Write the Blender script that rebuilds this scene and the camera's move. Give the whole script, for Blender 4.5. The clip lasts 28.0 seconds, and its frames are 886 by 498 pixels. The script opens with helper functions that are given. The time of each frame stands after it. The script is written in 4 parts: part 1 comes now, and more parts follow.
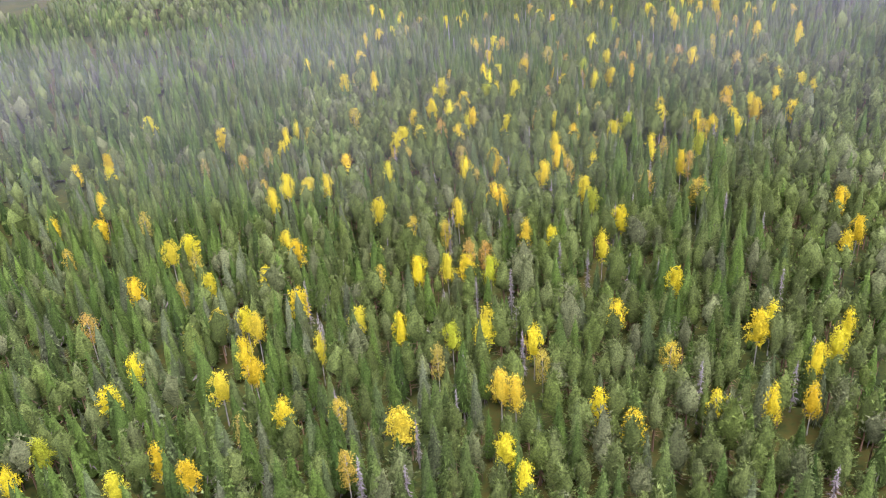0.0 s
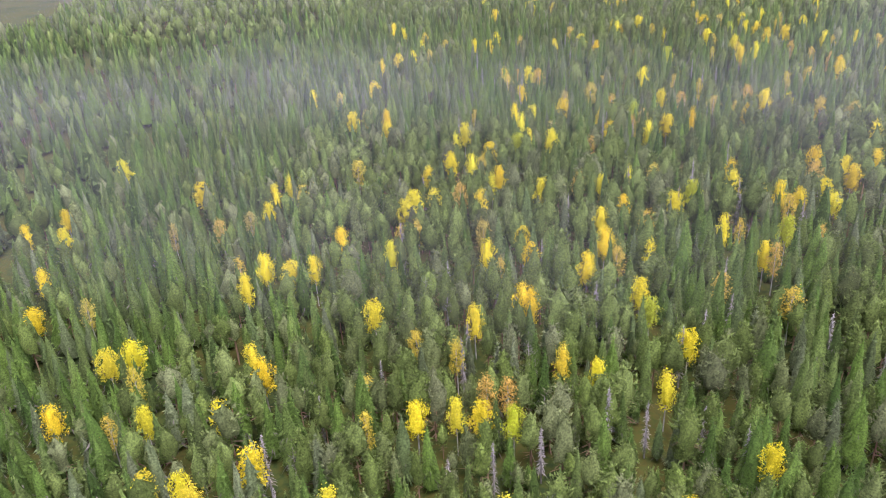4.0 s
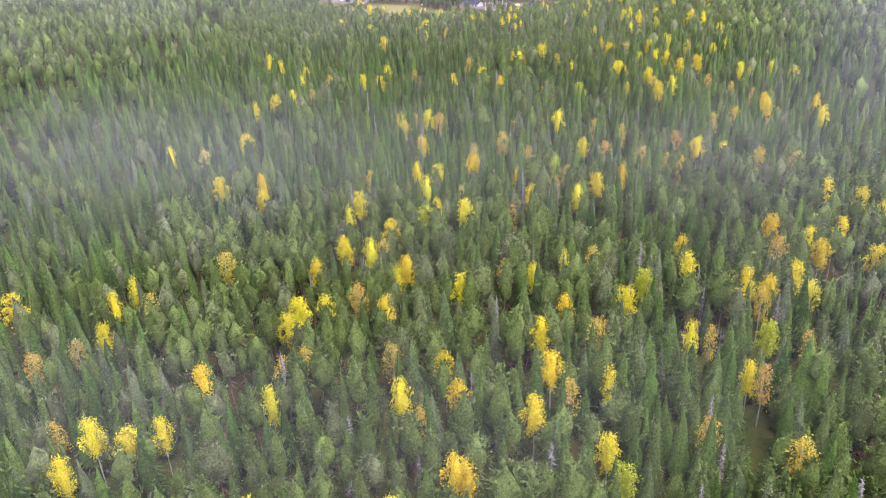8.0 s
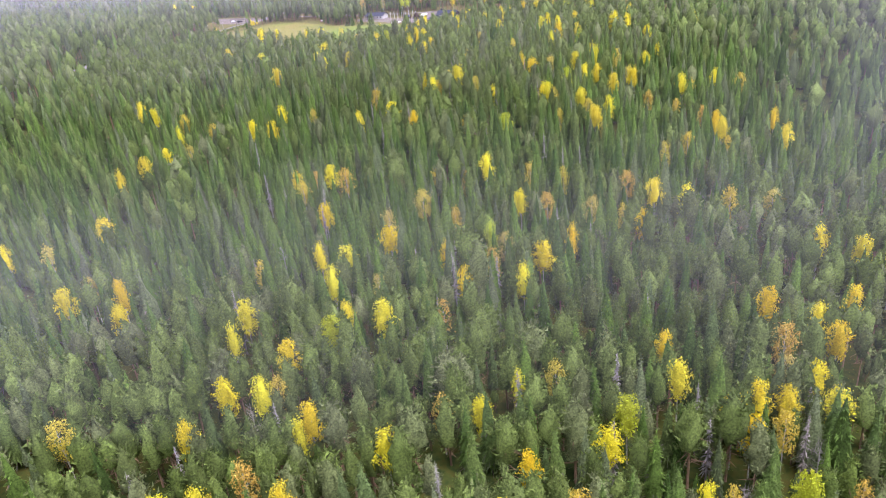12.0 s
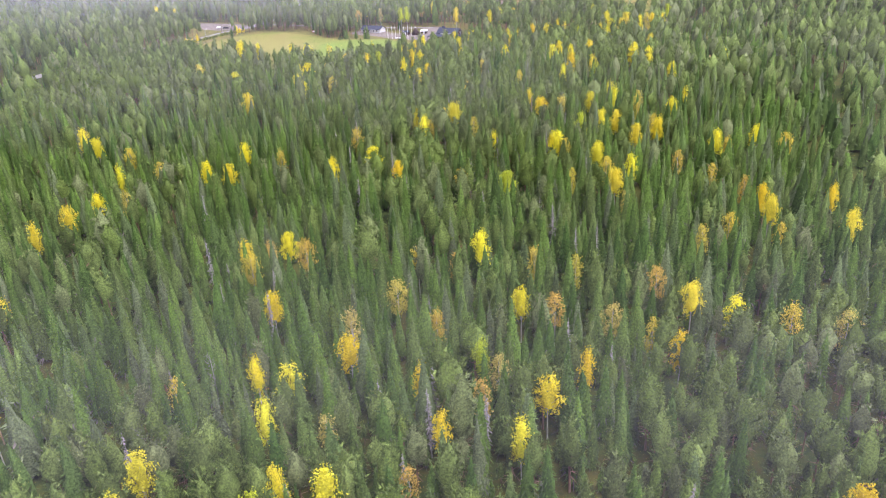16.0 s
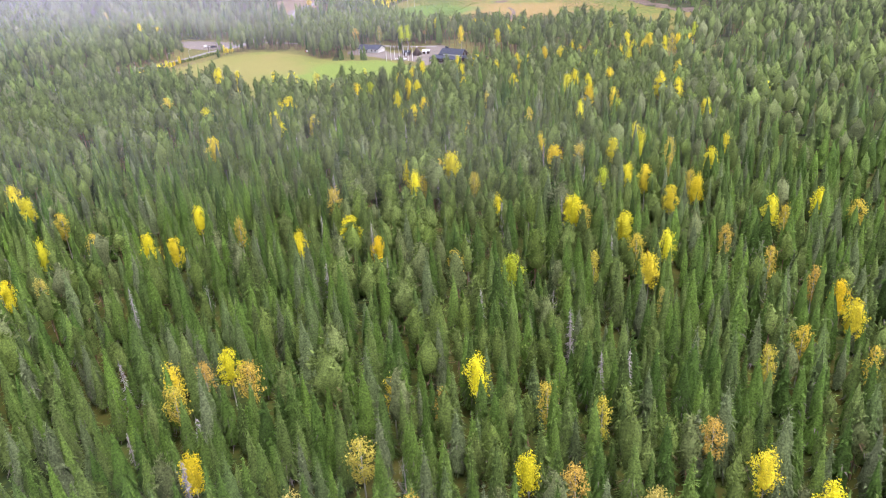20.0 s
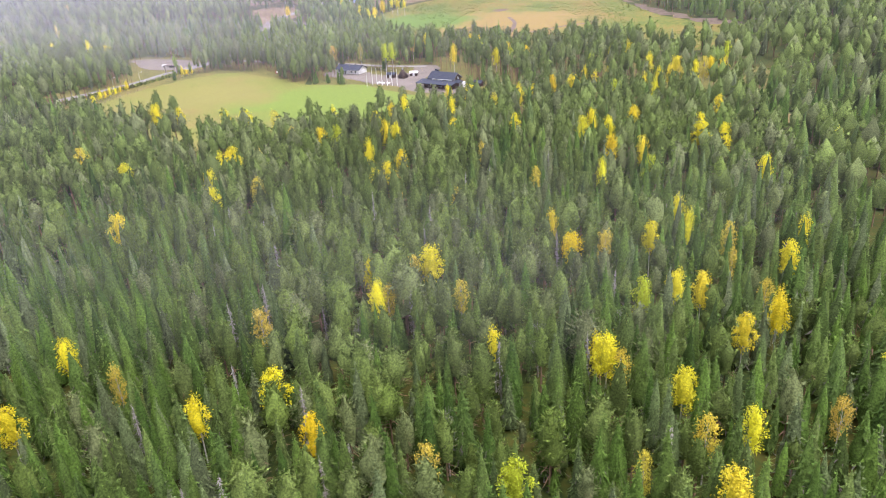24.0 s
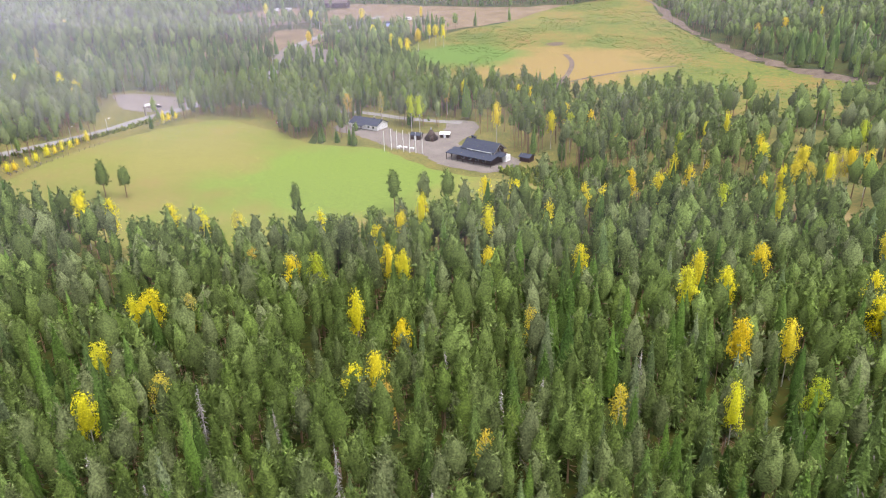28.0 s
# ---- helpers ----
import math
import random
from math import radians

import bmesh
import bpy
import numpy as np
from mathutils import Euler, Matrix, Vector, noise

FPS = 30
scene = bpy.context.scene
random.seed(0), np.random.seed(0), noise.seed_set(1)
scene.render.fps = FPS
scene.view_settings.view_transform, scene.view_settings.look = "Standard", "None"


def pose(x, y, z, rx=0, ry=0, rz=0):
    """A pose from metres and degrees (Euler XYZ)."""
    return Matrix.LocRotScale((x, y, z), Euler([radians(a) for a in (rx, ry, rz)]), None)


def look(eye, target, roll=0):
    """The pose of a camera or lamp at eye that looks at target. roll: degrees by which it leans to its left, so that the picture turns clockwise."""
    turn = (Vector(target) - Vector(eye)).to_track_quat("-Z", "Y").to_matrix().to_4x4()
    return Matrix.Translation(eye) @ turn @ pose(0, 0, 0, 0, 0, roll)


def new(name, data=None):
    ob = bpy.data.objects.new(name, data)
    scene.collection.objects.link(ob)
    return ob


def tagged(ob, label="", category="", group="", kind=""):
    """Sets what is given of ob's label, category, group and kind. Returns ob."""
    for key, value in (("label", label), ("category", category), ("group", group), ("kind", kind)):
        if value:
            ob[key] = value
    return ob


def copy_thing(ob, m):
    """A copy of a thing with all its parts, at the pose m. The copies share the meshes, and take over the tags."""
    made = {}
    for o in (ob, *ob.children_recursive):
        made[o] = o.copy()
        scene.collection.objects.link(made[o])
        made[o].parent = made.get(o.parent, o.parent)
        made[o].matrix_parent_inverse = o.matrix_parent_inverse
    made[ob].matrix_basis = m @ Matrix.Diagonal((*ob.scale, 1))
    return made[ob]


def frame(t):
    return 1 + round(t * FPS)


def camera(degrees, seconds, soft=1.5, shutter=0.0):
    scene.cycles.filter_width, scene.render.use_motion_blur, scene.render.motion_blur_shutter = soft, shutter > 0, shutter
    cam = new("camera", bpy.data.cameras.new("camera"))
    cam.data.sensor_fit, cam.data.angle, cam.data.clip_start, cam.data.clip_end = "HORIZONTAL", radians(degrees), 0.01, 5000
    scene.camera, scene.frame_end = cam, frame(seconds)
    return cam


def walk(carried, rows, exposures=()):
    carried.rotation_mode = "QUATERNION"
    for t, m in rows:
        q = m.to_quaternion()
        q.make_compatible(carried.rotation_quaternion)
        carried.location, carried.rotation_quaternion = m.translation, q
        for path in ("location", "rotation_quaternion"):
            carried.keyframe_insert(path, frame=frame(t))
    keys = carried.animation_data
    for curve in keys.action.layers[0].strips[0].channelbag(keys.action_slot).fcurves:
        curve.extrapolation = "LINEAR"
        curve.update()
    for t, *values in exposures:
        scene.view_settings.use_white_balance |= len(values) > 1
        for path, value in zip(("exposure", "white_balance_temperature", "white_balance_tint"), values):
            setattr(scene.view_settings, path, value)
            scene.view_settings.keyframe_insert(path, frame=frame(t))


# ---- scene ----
cam = camera(62.5, 28.0, soft=1.0)
PATH = [
    (0, (21.106, -751.673, 66.264), (20.78, -749.891, 65.418), -3.9),
    (0.5, (20.963, -745.176, 66.53), (20.626, -743.396, 65.684), -4.4),
    (1, (20.456, -738.16, 67.078), (20.107, -736.382, 66.233), -4.8),
    (1.5, (19.559, -731.54, 67.432), (19.205, -729.762, 66.588), -3.8),
    (2, (18.935, -724.286, 67.535), (18.575, -722.507, 66.695), -3.7),
    (2.5, (18.429, -717.662, 68.572), (18.055, -715.888, 67.729), -4.4),
    (4.5, (15.312, -690.781, 70.237), (14.891, -689.011, 69.405), -2.9),
    (5, (13.864, -683.964, 70.904), (13.439, -682.191, 70.082), -2.4),
    (5.5, (12.6, -677.617, 71.508), (12.173, -675.844, 70.686), -2.5),
    (6, (10.672, -672.139, 72.406), (10.259, -670.363, 71.583), -2.0),
    (6.5, (9.049, -667.556, 73.381), (8.687, -665.771, 72.556), -2.4),
    (7, (8.097, -660.692, 73.771), (7.804, -658.895, 72.943), -2.6),
    (7.5, (7.611, -653.821, 73.873), (7.387, -652.016, 73.041), -2.6),
    (8, (7.165, -646.306, 73.909), (7.042, -644.493, 73.074), -2.7),
    (8.5, (6.939, -639.491, 73.915), (6.902, -637.676, 73.075), -3.0),
    (9, (6.991, -632.403, 74.161), (7.021, -630.591, 73.317), -3.0),
    (9.5, (7.266, -626.042, 74.579), (7.325, -624.232, 73.731), -2.9),
    (10, (7.753, -619.441, 75.06), (7.815, -617.631, 74.211), -4.3),
    (10.5, (8.129, -612.902, 75.362), (8.194, -611.092, 74.514), -4.9),
    (11, (8.896, -606.68, 75.609), (8.959, -604.869, 74.761), -5.5),
    (11.5, (9.611, -600.497, 76.033), (9.675, -598.687, 75.185), -5.7),
    (12, (10.552, -594.397, 76.654), (10.614, -592.587, 75.805), -5.9),
    (12.5, (11.383, -588.234, 77.06), (11.446, -586.425, 76.209), -5.7),
    (14.5, (15.773, -564.108, 78.192), (15.841, -562.299, 77.342), -3.2),
    (15, (16.371, -557.594, 78.669), (16.444, -555.785, 77.821), -3.0),
    (15.5, (16.997, -551.647, 78.649), (17.071, -549.835, 77.805), -3.0),
    (16, (17.734, -545.202, 78.632), (17.808, -543.388, 77.792), -3.1),
    (16.5, (18.636, -539.291, 78.844), (18.708, -537.476, 78.008), -3.2),
    (17, (19.641, -532.854, 79.045), (19.709, -531.038, 78.212), -3.4),
    (17.5, (20.647, -526.817, 79.609), (20.711, -525.001, 78.774), -3.5),
    (18, (21.656, -520.515, 80.123), (21.716, -518.698, 79.289), -3.6),
    (18.5, (22.663, -514.628, 80.5), (22.718, -512.81, 79.668), -3.5),
    (19, (23.833, -508.283, 80.811), (23.883, -506.464, 79.98), -3.4),
    (19.5, (25.047, -502.378, 81.301), (25.094, -500.559, 80.47), -3.3),
    (20, (26.265, -496.397, 81.767), (26.308, -494.578, 80.936), -3.4),
    (20.5, (27.434, -490.768, 82.125), (27.474, -488.951, 81.292), -3.6),
    (22.5, (31.493, -461.057, 82.781), (31.53, -459.239, 81.947), -3.3),
    (23, (32.614, -449.737, 82.472), (32.655, -447.919, 81.639), -3.5),
    (23.5, (33.808, -438.843, 82.464), (33.85, -437.025, 81.631), -3.6),
    (24, (35.571, -426.043, 82.527), (35.611, -424.226, 81.693), -3.6),
    (24.5, (37.295, -414.197, 82.691), (37.334, -412.379, 81.858), -3.5),
    (25, (38.267, -400.844, 82.947), (38.283, -399.022, 82.121), -3.6),
    (25.5, (39.146, -389.058, 83.842), (39.153, -387.236, 83.018), -3.1),
    (26, (40.034, -376.188, 84.661), (40.031, -374.365, 83.839), -3.1),
    (26.5, (40.536, -364.18, 85.608), (40.521, -362.355, 84.791), -2.8),
    (27, (41.169, -351.73, 86.867), (41.137, -349.904, 86.052), -2.5),
    (27.5, (41.393, -340.148, 86.984), (41.35, -338.321, 86.172), -2.2),
    (28, (41.923, -328.629, 87.759), (41.866, -326.803, 86.945), -1.8),
]
walk(cam, [(t, look(eye, target, roll)) for t, eye, target, roll in PATH], exposures=[(0, 1.93, 5950, 36), (6, 1.88, 5950, 33), (12, 1.86, 5950, 29), (19, 1.87, 6100, 24), (24, 1.82, 6250, 20), (28, 1.7, 6350, 15)])

# ---- sky and light: a bright overcast autumn day ----
world = bpy.data.worlds.new("overcast_sky")
scene.world = world
world.use_nodes = True
wn, wl = world.node_tree.nodes, world.node_tree.links
sky = wn.new("ShaderNodeTexSky")
sky.sky_type = "NISHITA"
sky.sun_disc = False
sky.sun_elevation, sky.sun_rotation = radians(77), radians(128)
sky.air_density, sky.dust_density, sky.ozone_density = 1.0, 4.0, 1.0
soft = wn.new("ShaderNodeHueSaturation")
soft.inputs["Saturation"].default_value = 0.35
wl.new(sky.outputs[0], soft.inputs["Color"])
wl.new(soft.outputs[0], wn["Background"].inputs["Color"])
wn["Background"].inputs["Strength"].default_value = 0.1
sun_data = bpy.data.lights.new("sun", "SUN")
sun_data.energy, sun_data.angle, sun_data.color = 1.5, radians(40), (1.0, 0.985, 0.95)
sun = new("sun", sun_data)
sun.matrix_world = look((48, -37, 260), (0, 0, 0))


# ---- materials ----
def material(name, ramp, scale=0.5, fine=6.0, rough=0.9, bump=0.0, bump_scale=3.0, metal=0.0, blend=0.5, detail=4.0):
    """Two noises of world size mixed through a ramp of colours, with relief."""
    m = bpy.data.materials.new(name)
    m.use_nodes = True
    n, l = m.node_tree.nodes, m.node_tree.links
    b = n["Principled BSDF"]
    b.inputs["Roughness"].default_value, b.inputs["Metallic"].default_value = rough, metal
    b.inputs["Specular IOR Level"].default_value = 0.25
    geo = n.new("ShaderNodeNewGeometry")
    big, small, mix = n.new("ShaderNodeTexNoise"), n.new("ShaderNodeTexNoise"), n.new("ShaderNodeMix")
    big.inputs["Scale"].default_value, small.inputs["Scale"].default_value = scale, fine
    big.inputs["Detail"].default_value = small.inputs["Detail"].default_value = detail
    mix.inputs["Factor"].default_value = blend
    l.new(geo.outputs["Position"], big.inputs["Vector"])
    l.new(geo.outputs["Position"], small.inputs["Vector"])
    l.new(big.outputs["Fac"], mix.inputs[2])
    l.new(small.outputs["Fac"], mix.inputs[3])
    r = n.new("ShaderNodeValToRGB")
    stops = r.color_ramp.elements
    while len(stops) < len(ramp):
        stops.new(0.5)
    for k, c in enumerate(ramp):
        stops[k].position = 0.32 + 0.36 * k / max(1, len(ramp) - 1)
        stops[k].color = (*c, 1)
    l.new(mix.outputs[0], r.inputs["Fac"])
    l.new(r.outputs["Color"], b.inputs["Base Color"])
    if bump:
        bn, bt = n.new("ShaderNodeBump"), n.new("ShaderNodeTexNoise")
        bt.inputs["Scale"].default_value = bump_scale
        l.new(geo.outputs["Position"], bt.inputs["Vector"])
        bn.inputs["Strength"].default_value = bump
        l.new(bt.outputs["Fac"], bn.inputs["Height"])
        l.new(bn.outputs["Normal"], b.inputs["Normal"])
    return m


def foliage(name, ramp, sheen=0.25, spread=0.35):
    """Leaves: a tone for each tree, a smaller one for each spray, and fine grain that paints light tips and shaded gaps
    into the colour; some light passes through.
    """
    m = bpy.data.materials.new(name)
    m.use_nodes = True
    n, l = m.node_tree.nodes, m.node_tree.links
    b, out = n["Principled BSDF"], n["Material Output"]
    b.inputs["Roughness"].default_value = 0.75
    b.inputs["Specular IOR Level"].default_value = 0.2
    info, tone, geo = n.new("ShaderNodeObjectInfo"), n.new("ShaderNodeAttribute"), n.new("ShaderNodeNewGeometry")
    tone.attribute_name = "tone"
    add, wrap = n.new("ShaderNodeMath"), n.new("ShaderNodeMath")
    add.operation, wrap.operation = "ADD", "FRACT"
    l.new(info.outputs["Random"], add.inputs[0])
    l.new(tone.outputs["Fac"], add.inputs[1])
    l.new(add.outputs[0], wrap.inputs[0])
    r = n.new("ShaderNodeValToRGB")
    stops = r.color_ramp.elements
    while len(stops) < len(ramp):
        stops.new(0.5)
    for k, c in enumerate(ramp):
        stops[k].position = k / max(1, len(ramp) - 1)
        stops[k].color = (*c, 1)
    l.new(wrap.outputs[0], r.inputs["Fac"])
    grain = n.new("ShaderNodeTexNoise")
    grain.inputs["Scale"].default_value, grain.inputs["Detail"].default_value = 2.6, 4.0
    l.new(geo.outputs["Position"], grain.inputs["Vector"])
    needle = n.new("ShaderNodeTexNoise")
    needle.inputs["Scale"].default_value, needle.inputs["Detail"].default_value = 5, 3.0
    l.new(geo.outputs["Position"], needle.inputs["Vector"])
    lump = n.new("ShaderNodeBump")
    lump.inputs["Strength"].default_value, lump.inputs["Distance"].default_value = 1.0, 0.4
    l.new(needle.outputs["Fac"], lump.inputs["Height"])
    l.new(lump.outputs["Normal"], b.inputs["Normal"])
    # noise flecks painted into the colour: light needle tips against a shaded inside
    shade_fleck = n.new("ShaderNodeMapRange")
    shade_fleck.inputs["From Min"].default_value, shade_fleck.inputs["From Max"].default_value = 0.32, 0.68
    shade_fleck.inputs["To Min"].default_value, shade_fleck.inputs["To Max"].default_value = 1 - 1.2 * spread, 1 + 1.2 * spread
    l.new(grain.outputs["Fac"], shade_fleck.inputs["Value"])
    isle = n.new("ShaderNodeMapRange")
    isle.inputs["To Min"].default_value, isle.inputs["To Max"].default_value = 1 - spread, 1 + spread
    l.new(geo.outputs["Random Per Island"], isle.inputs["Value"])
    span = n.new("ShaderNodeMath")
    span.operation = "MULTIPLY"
    l.new(shade_fleck.outputs[0], span.inputs[0])
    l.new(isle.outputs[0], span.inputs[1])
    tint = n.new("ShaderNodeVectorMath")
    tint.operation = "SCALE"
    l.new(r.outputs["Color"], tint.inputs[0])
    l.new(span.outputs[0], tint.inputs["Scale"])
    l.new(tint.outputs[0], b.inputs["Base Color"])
    if sheen:
        tr, mx = n.new("ShaderNodeBsdfTranslucent"), n.new("ShaderNodeMixShader")
        l.new(tint.outputs[0], tr.inputs["Color"])
        mx.inputs["Fac"].default_value = sheen
        l.new(b.outputs[0], mx.inputs[1])
        l.new(tr.outputs[0], mx.inputs[2])
        l.new(mx.outputs[0], out.inputs["Surface"])
    return m


FLOOR = material("forest_floor", [(0.01, 0.018, 0.003), (0.016, 0.03, 0.003), (0.034, 0.044, 0.004), (0.048, 0.042, 0.004), (0.02, 0.03, 0.004)], 0.05, 0.8, bump=0.5, bump_scale=1.2)
MEADOW = material("meadow_grass", [(0.105, 0.123, 0.0218), (0.127, 0.137, 0.0252), (0.15, 0.14, 0.0336), (0.173, 0.137, 0.042)], 0.035, 0.5, bump=0.4, bump_scale=2.0, blend=0.35)
DRY = material("dry_grass", [(0.107, 0.0818, 0.0284), (0.152, 0.113, 0.041), (0.176, 0.132, 0.0536), (0.12, 0.12, 0.0315)], 0.08, 0.7, bump=0.5, bump_scale=1.5)
HERB = material("hill_grass", [(0.0469, 0.075, 0.0099), (0.0844, 0.109, 0.0132), (0.14, 0.112, 0.0207), (0.179, 0.105, 0.0289)], 0.03, 0.35, bump=0.6, bump_scale=1.0)
DRY_FLOOR = material("rough_grass", [(0.0428, 0.0492, 0.0122), (0.0857, 0.0862, 0.019), (0.128, 0.11, 0.0272), (0.146, 0.106, 0.0339)], 0.08, 0.7, bump=0.5, bump_scale=1.5)
GRAVEL = material("gravel", [(0.105, 0.0875, 0.077), (0.14, 0.119, 0.105), (0.168, 0.143, 0.13)], 0.12, 2.5, bump=0.3, bump_scale=6)
ROAD = material("road_surface", [(0.159, 0.15, 0.141), (0.206, 0.197, 0.188)], 0.15, 3, bump=0.15, bump_scale=8)
SOIL = material("bare_soil", [(0.057, 0.0408, 0.0285), (0.104, 0.0765, 0.0562), (0.152, 0.115, 0.0863)], 0.2, 1.2, bump=0.7, bump_scale=1.5)
BROWN = material("brown_heath", [(0.0818, 0.0611, 0.0302), (0.139, 0.098, 0.0554), (0.183, 0.141, 0.0856)], 0.07, 0.8, bump=0.5, bump_scale=1.5)


def patchy(mat, centre, radius, colour, scale, push):
    """Another growth that takes over round a centre, in ragged patches."""
    n, l = mat.node_tree.nodes, mat.node_tree.links
    where, dist, span, mix, rag = (n.new("ShaderNodeNewGeometry"), n.new("ShaderNodeVectorMath"), n.new("ShaderNodeMapRange"), n.new("ShaderNodeMix"), n.new("ShaderNodeTexNoise"))
    mix.data_type, dist.operation = "RGBA", "DISTANCE"
    dist.inputs[1].default_value = centre
    rag.inputs["Scale"].default_value, rag.inputs["Detail"].default_value = scale, 8
    l.new(where.outputs["Position"], dist.inputs[0])
    l.new(where.outputs["Position"], rag.inputs["Vector"])
    span.inputs["From Min"].default_value, span.inputs["From Max"].default_value = radius, radius * 0.2
    l.new(dist.outputs["Value"], span.inputs["Value"])
    grow, edge = n.new("ShaderNodeMath"), n.new("ShaderNodeMapRange")
    grow.operation = "ADD"
    l.new(span.outputs[0], grow.inputs[0])
    l.new(rag.outputs["Fac"], grow.inputs[1])
    edge.inputs["From Min"].default_value, edge.inputs["From Max"].default_value = push, push + 0.35
    l.new(grow.outputs[0], edge.inputs["Value"])
    source = n["Principled BSDF"].inputs["Base Color"].links[0].from_socket
    l.new(edge.outputs[0], mix.inputs[0])
    l.new(source, mix.inputs[6])
    fine, shade = n.new("ShaderNodeTexNoise"), n.new("ShaderNodeVectorMath")
    fine.inputs["Scale"].default_value, fine.inputs["Detail"].default_value = 0.7, 5
    l.new(where.outputs["Position"], fine.inputs["Vector"])
    tone = n.new("ShaderNodeMapRange")
    tone.inputs["From Min"].default_value, tone.inputs["From Max"].default_value = 0.3, 0.7
    tone.inputs["To Min"].default_value, tone.inputs["To Max"].default_value = 0.88, 1.12
    l.new(fine.outputs["Fac"], tone.inputs["Value"])
    shade.operation = "SCALE"
    shade.inputs[0].default_value = colour
    l.new(tone.outputs[0], shade.inputs["Scale"])
    l.new(shade.outputs[0], mix.inputs[7])
    l.new(mix.outputs[2], n["Principled BSDF"].inputs["Base Color"])


patchy(MEADOW, (-4, -60, 0), 80, (0.115, 0.16, 0.024), 0.045, 0.85)
patchy(MEADOW, (-70, -40, 0), 60, (0.155, 0.145, 0.036), 0.06, 1.0)
patchy(HERB, (112, 150, 3), 105, (0.185, 0.13, 0.036), 0.03, 0.86)
patchy(HERB, (170, 95, 3), 60, (0.1, 0.12, 0.016), 0.04, 0.95)
patchy(HERB, (42, 195, 4), 75, (0.075, 0.13, 0.014), 0.04, 0.92)
patchy(HERB, (112, 225, 4), 14, (0.09, 0.065, 0.045), 0.1, 0.9)
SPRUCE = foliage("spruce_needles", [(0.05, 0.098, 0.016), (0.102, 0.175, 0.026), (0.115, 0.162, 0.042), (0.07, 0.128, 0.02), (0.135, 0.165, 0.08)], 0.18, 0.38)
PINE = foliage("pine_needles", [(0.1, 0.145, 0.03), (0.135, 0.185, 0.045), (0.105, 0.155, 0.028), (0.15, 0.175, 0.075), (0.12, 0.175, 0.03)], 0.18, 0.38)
GOLD = foliage("golden_leaves", [(0.8, 0.7, 0.02), (0.82, 0.76, 0.03), (0.8, 0.6, 0.02), (0.76, 0.74, 0.04), (0.82, 0.66, 0.05)], 0.35, 0.22)
RUST = foliage("faded_leaves", [(0.6, 0.46, 0.08), (0.68, 0.56, 0.06), (0.6, 0.4, 0.09), (0.64, 0.56, 0.07), (0.48, 0.4, 0.13)], 0.35, 0.25)
LIME = foliage("lime_leaves", [(0.5, 0.56, 0.03), (0.42, 0.5, 0.04)], 0.35, 0.25)
BUSH = foliage("bush_leaves", [(0.12, 0.17, 0.035), (0.17, 0.22, 0.04), (0.25, 0.26, 0.05)], 0.25, 0.35)
GRASS = foliage("tall_herbs", [(0.1, 0.16, 0.03), (0.13, 0.19, 0.035), (0.17, 0.19, 0.04)], 0.25, 0.25)
DEADWOOD = foliage("grey_dead_twigs", [(0.24, 0.22, 0.2), (0.32, 0.3, 0.28), (0.28, 0.25, 0.22)], 0.0, 0.3)
BARK = material("grey_bark", [(0.09, 0.08, 0.066), (0.19, 0.17, 0.145)], 0.8, 6, bump=0.4, bump_scale=8)
PINEBARK = material("pine_bark", [(0.13, 0.085, 0.055), (0.27, 0.17, 0.1)], 0.5, 5, bump=0.4, bump_scale=8)
BIRCHBARK = material("birch_bark", [(0.2, 0.18, 0.16), (0.5, 0.47, 0.43), (0.62, 0.6, 0.56)], 1.5, 6, bump=0.2, bump_scale=8)
WHITE = material("white_paint", [(0.8, 0.8, 0.79), (0.86, 0.86, 0.86)], 0.5, 4, rough=0.6, bump=0.05)
ROOF = material("dark_roof_felt", [(0.018, 0.023, 0.04), (0.032, 0.038, 0.06)], 0.6, 5, rough=0.6, bump=0.1)
LOG = material("dark_log_wall", [(0.04, 0.022, 0.015), (0.075, 0.042, 0.03)], 0.6, 6, rough=0.7, bump=0.2)
TIMBER = material("weathered_timber", [(0.2, 0.17, 0.14), (0.33, 0.29, 0.25)], 0.8, 6, rough=0.8, bump=0.2)
THATCH = material("brown_shingle", [(0.06, 0.042, 0.035), (0.11, 0.08, 0.065)], 1.0, 8, rough=0.8, bump=0.3)
METAL = material("grey_metal", [(0.45, 0.46, 0.47), (0.56, 0.57, 0.58)], 1, 8, rough=0.4, metal=0.7)
CARWHITE = material("white_car_paint", [(0.75, 0.75, 0.75), (0.8, 0.8, 0.8)], 1, 5, rough=0.25)
CARDARK = material("dark_car_paint", [(0.02, 0.02, 0.025), (0.035, 0.035, 0.045)], 1, 5, rough=0.2)
RUBBER = material("rubber", [(0.015, 0.015, 0.015), (0.03, 0.03, 0.03)], 2, 9, rough=0.8)
GLASS = material("dark_glass", [(0.02, 0.025, 0.03), (0.04, 0.05, 0.06)], 1, 3, rough=0.08)
REDPAINT = material("faded_red_paint", [(0.3, 0.07, 0.05), (0.4, 0.11, 0.08)], 1, 5, rough=0.7)
BLUE = material("pale_blue_canvas", [(0.35, 0.45, 0.7), (0.45, 0.55, 0.78)], 1, 4, rough=0.7)


# ---- the land ----
from mathutils.geometry import delaunay_2d_cdt

GY = (-1080, -768, -636, -540, -480, -420, -324, -264, -198, -132, -72, 96, 300, 600, 1200, 3000)
GZ = (-53.5, -41.5, -31.7, -21.3, -16.1, -12.1, -5.3, -3, -1.6, -0.8, 0, 0, 7, 26, 72, 270)


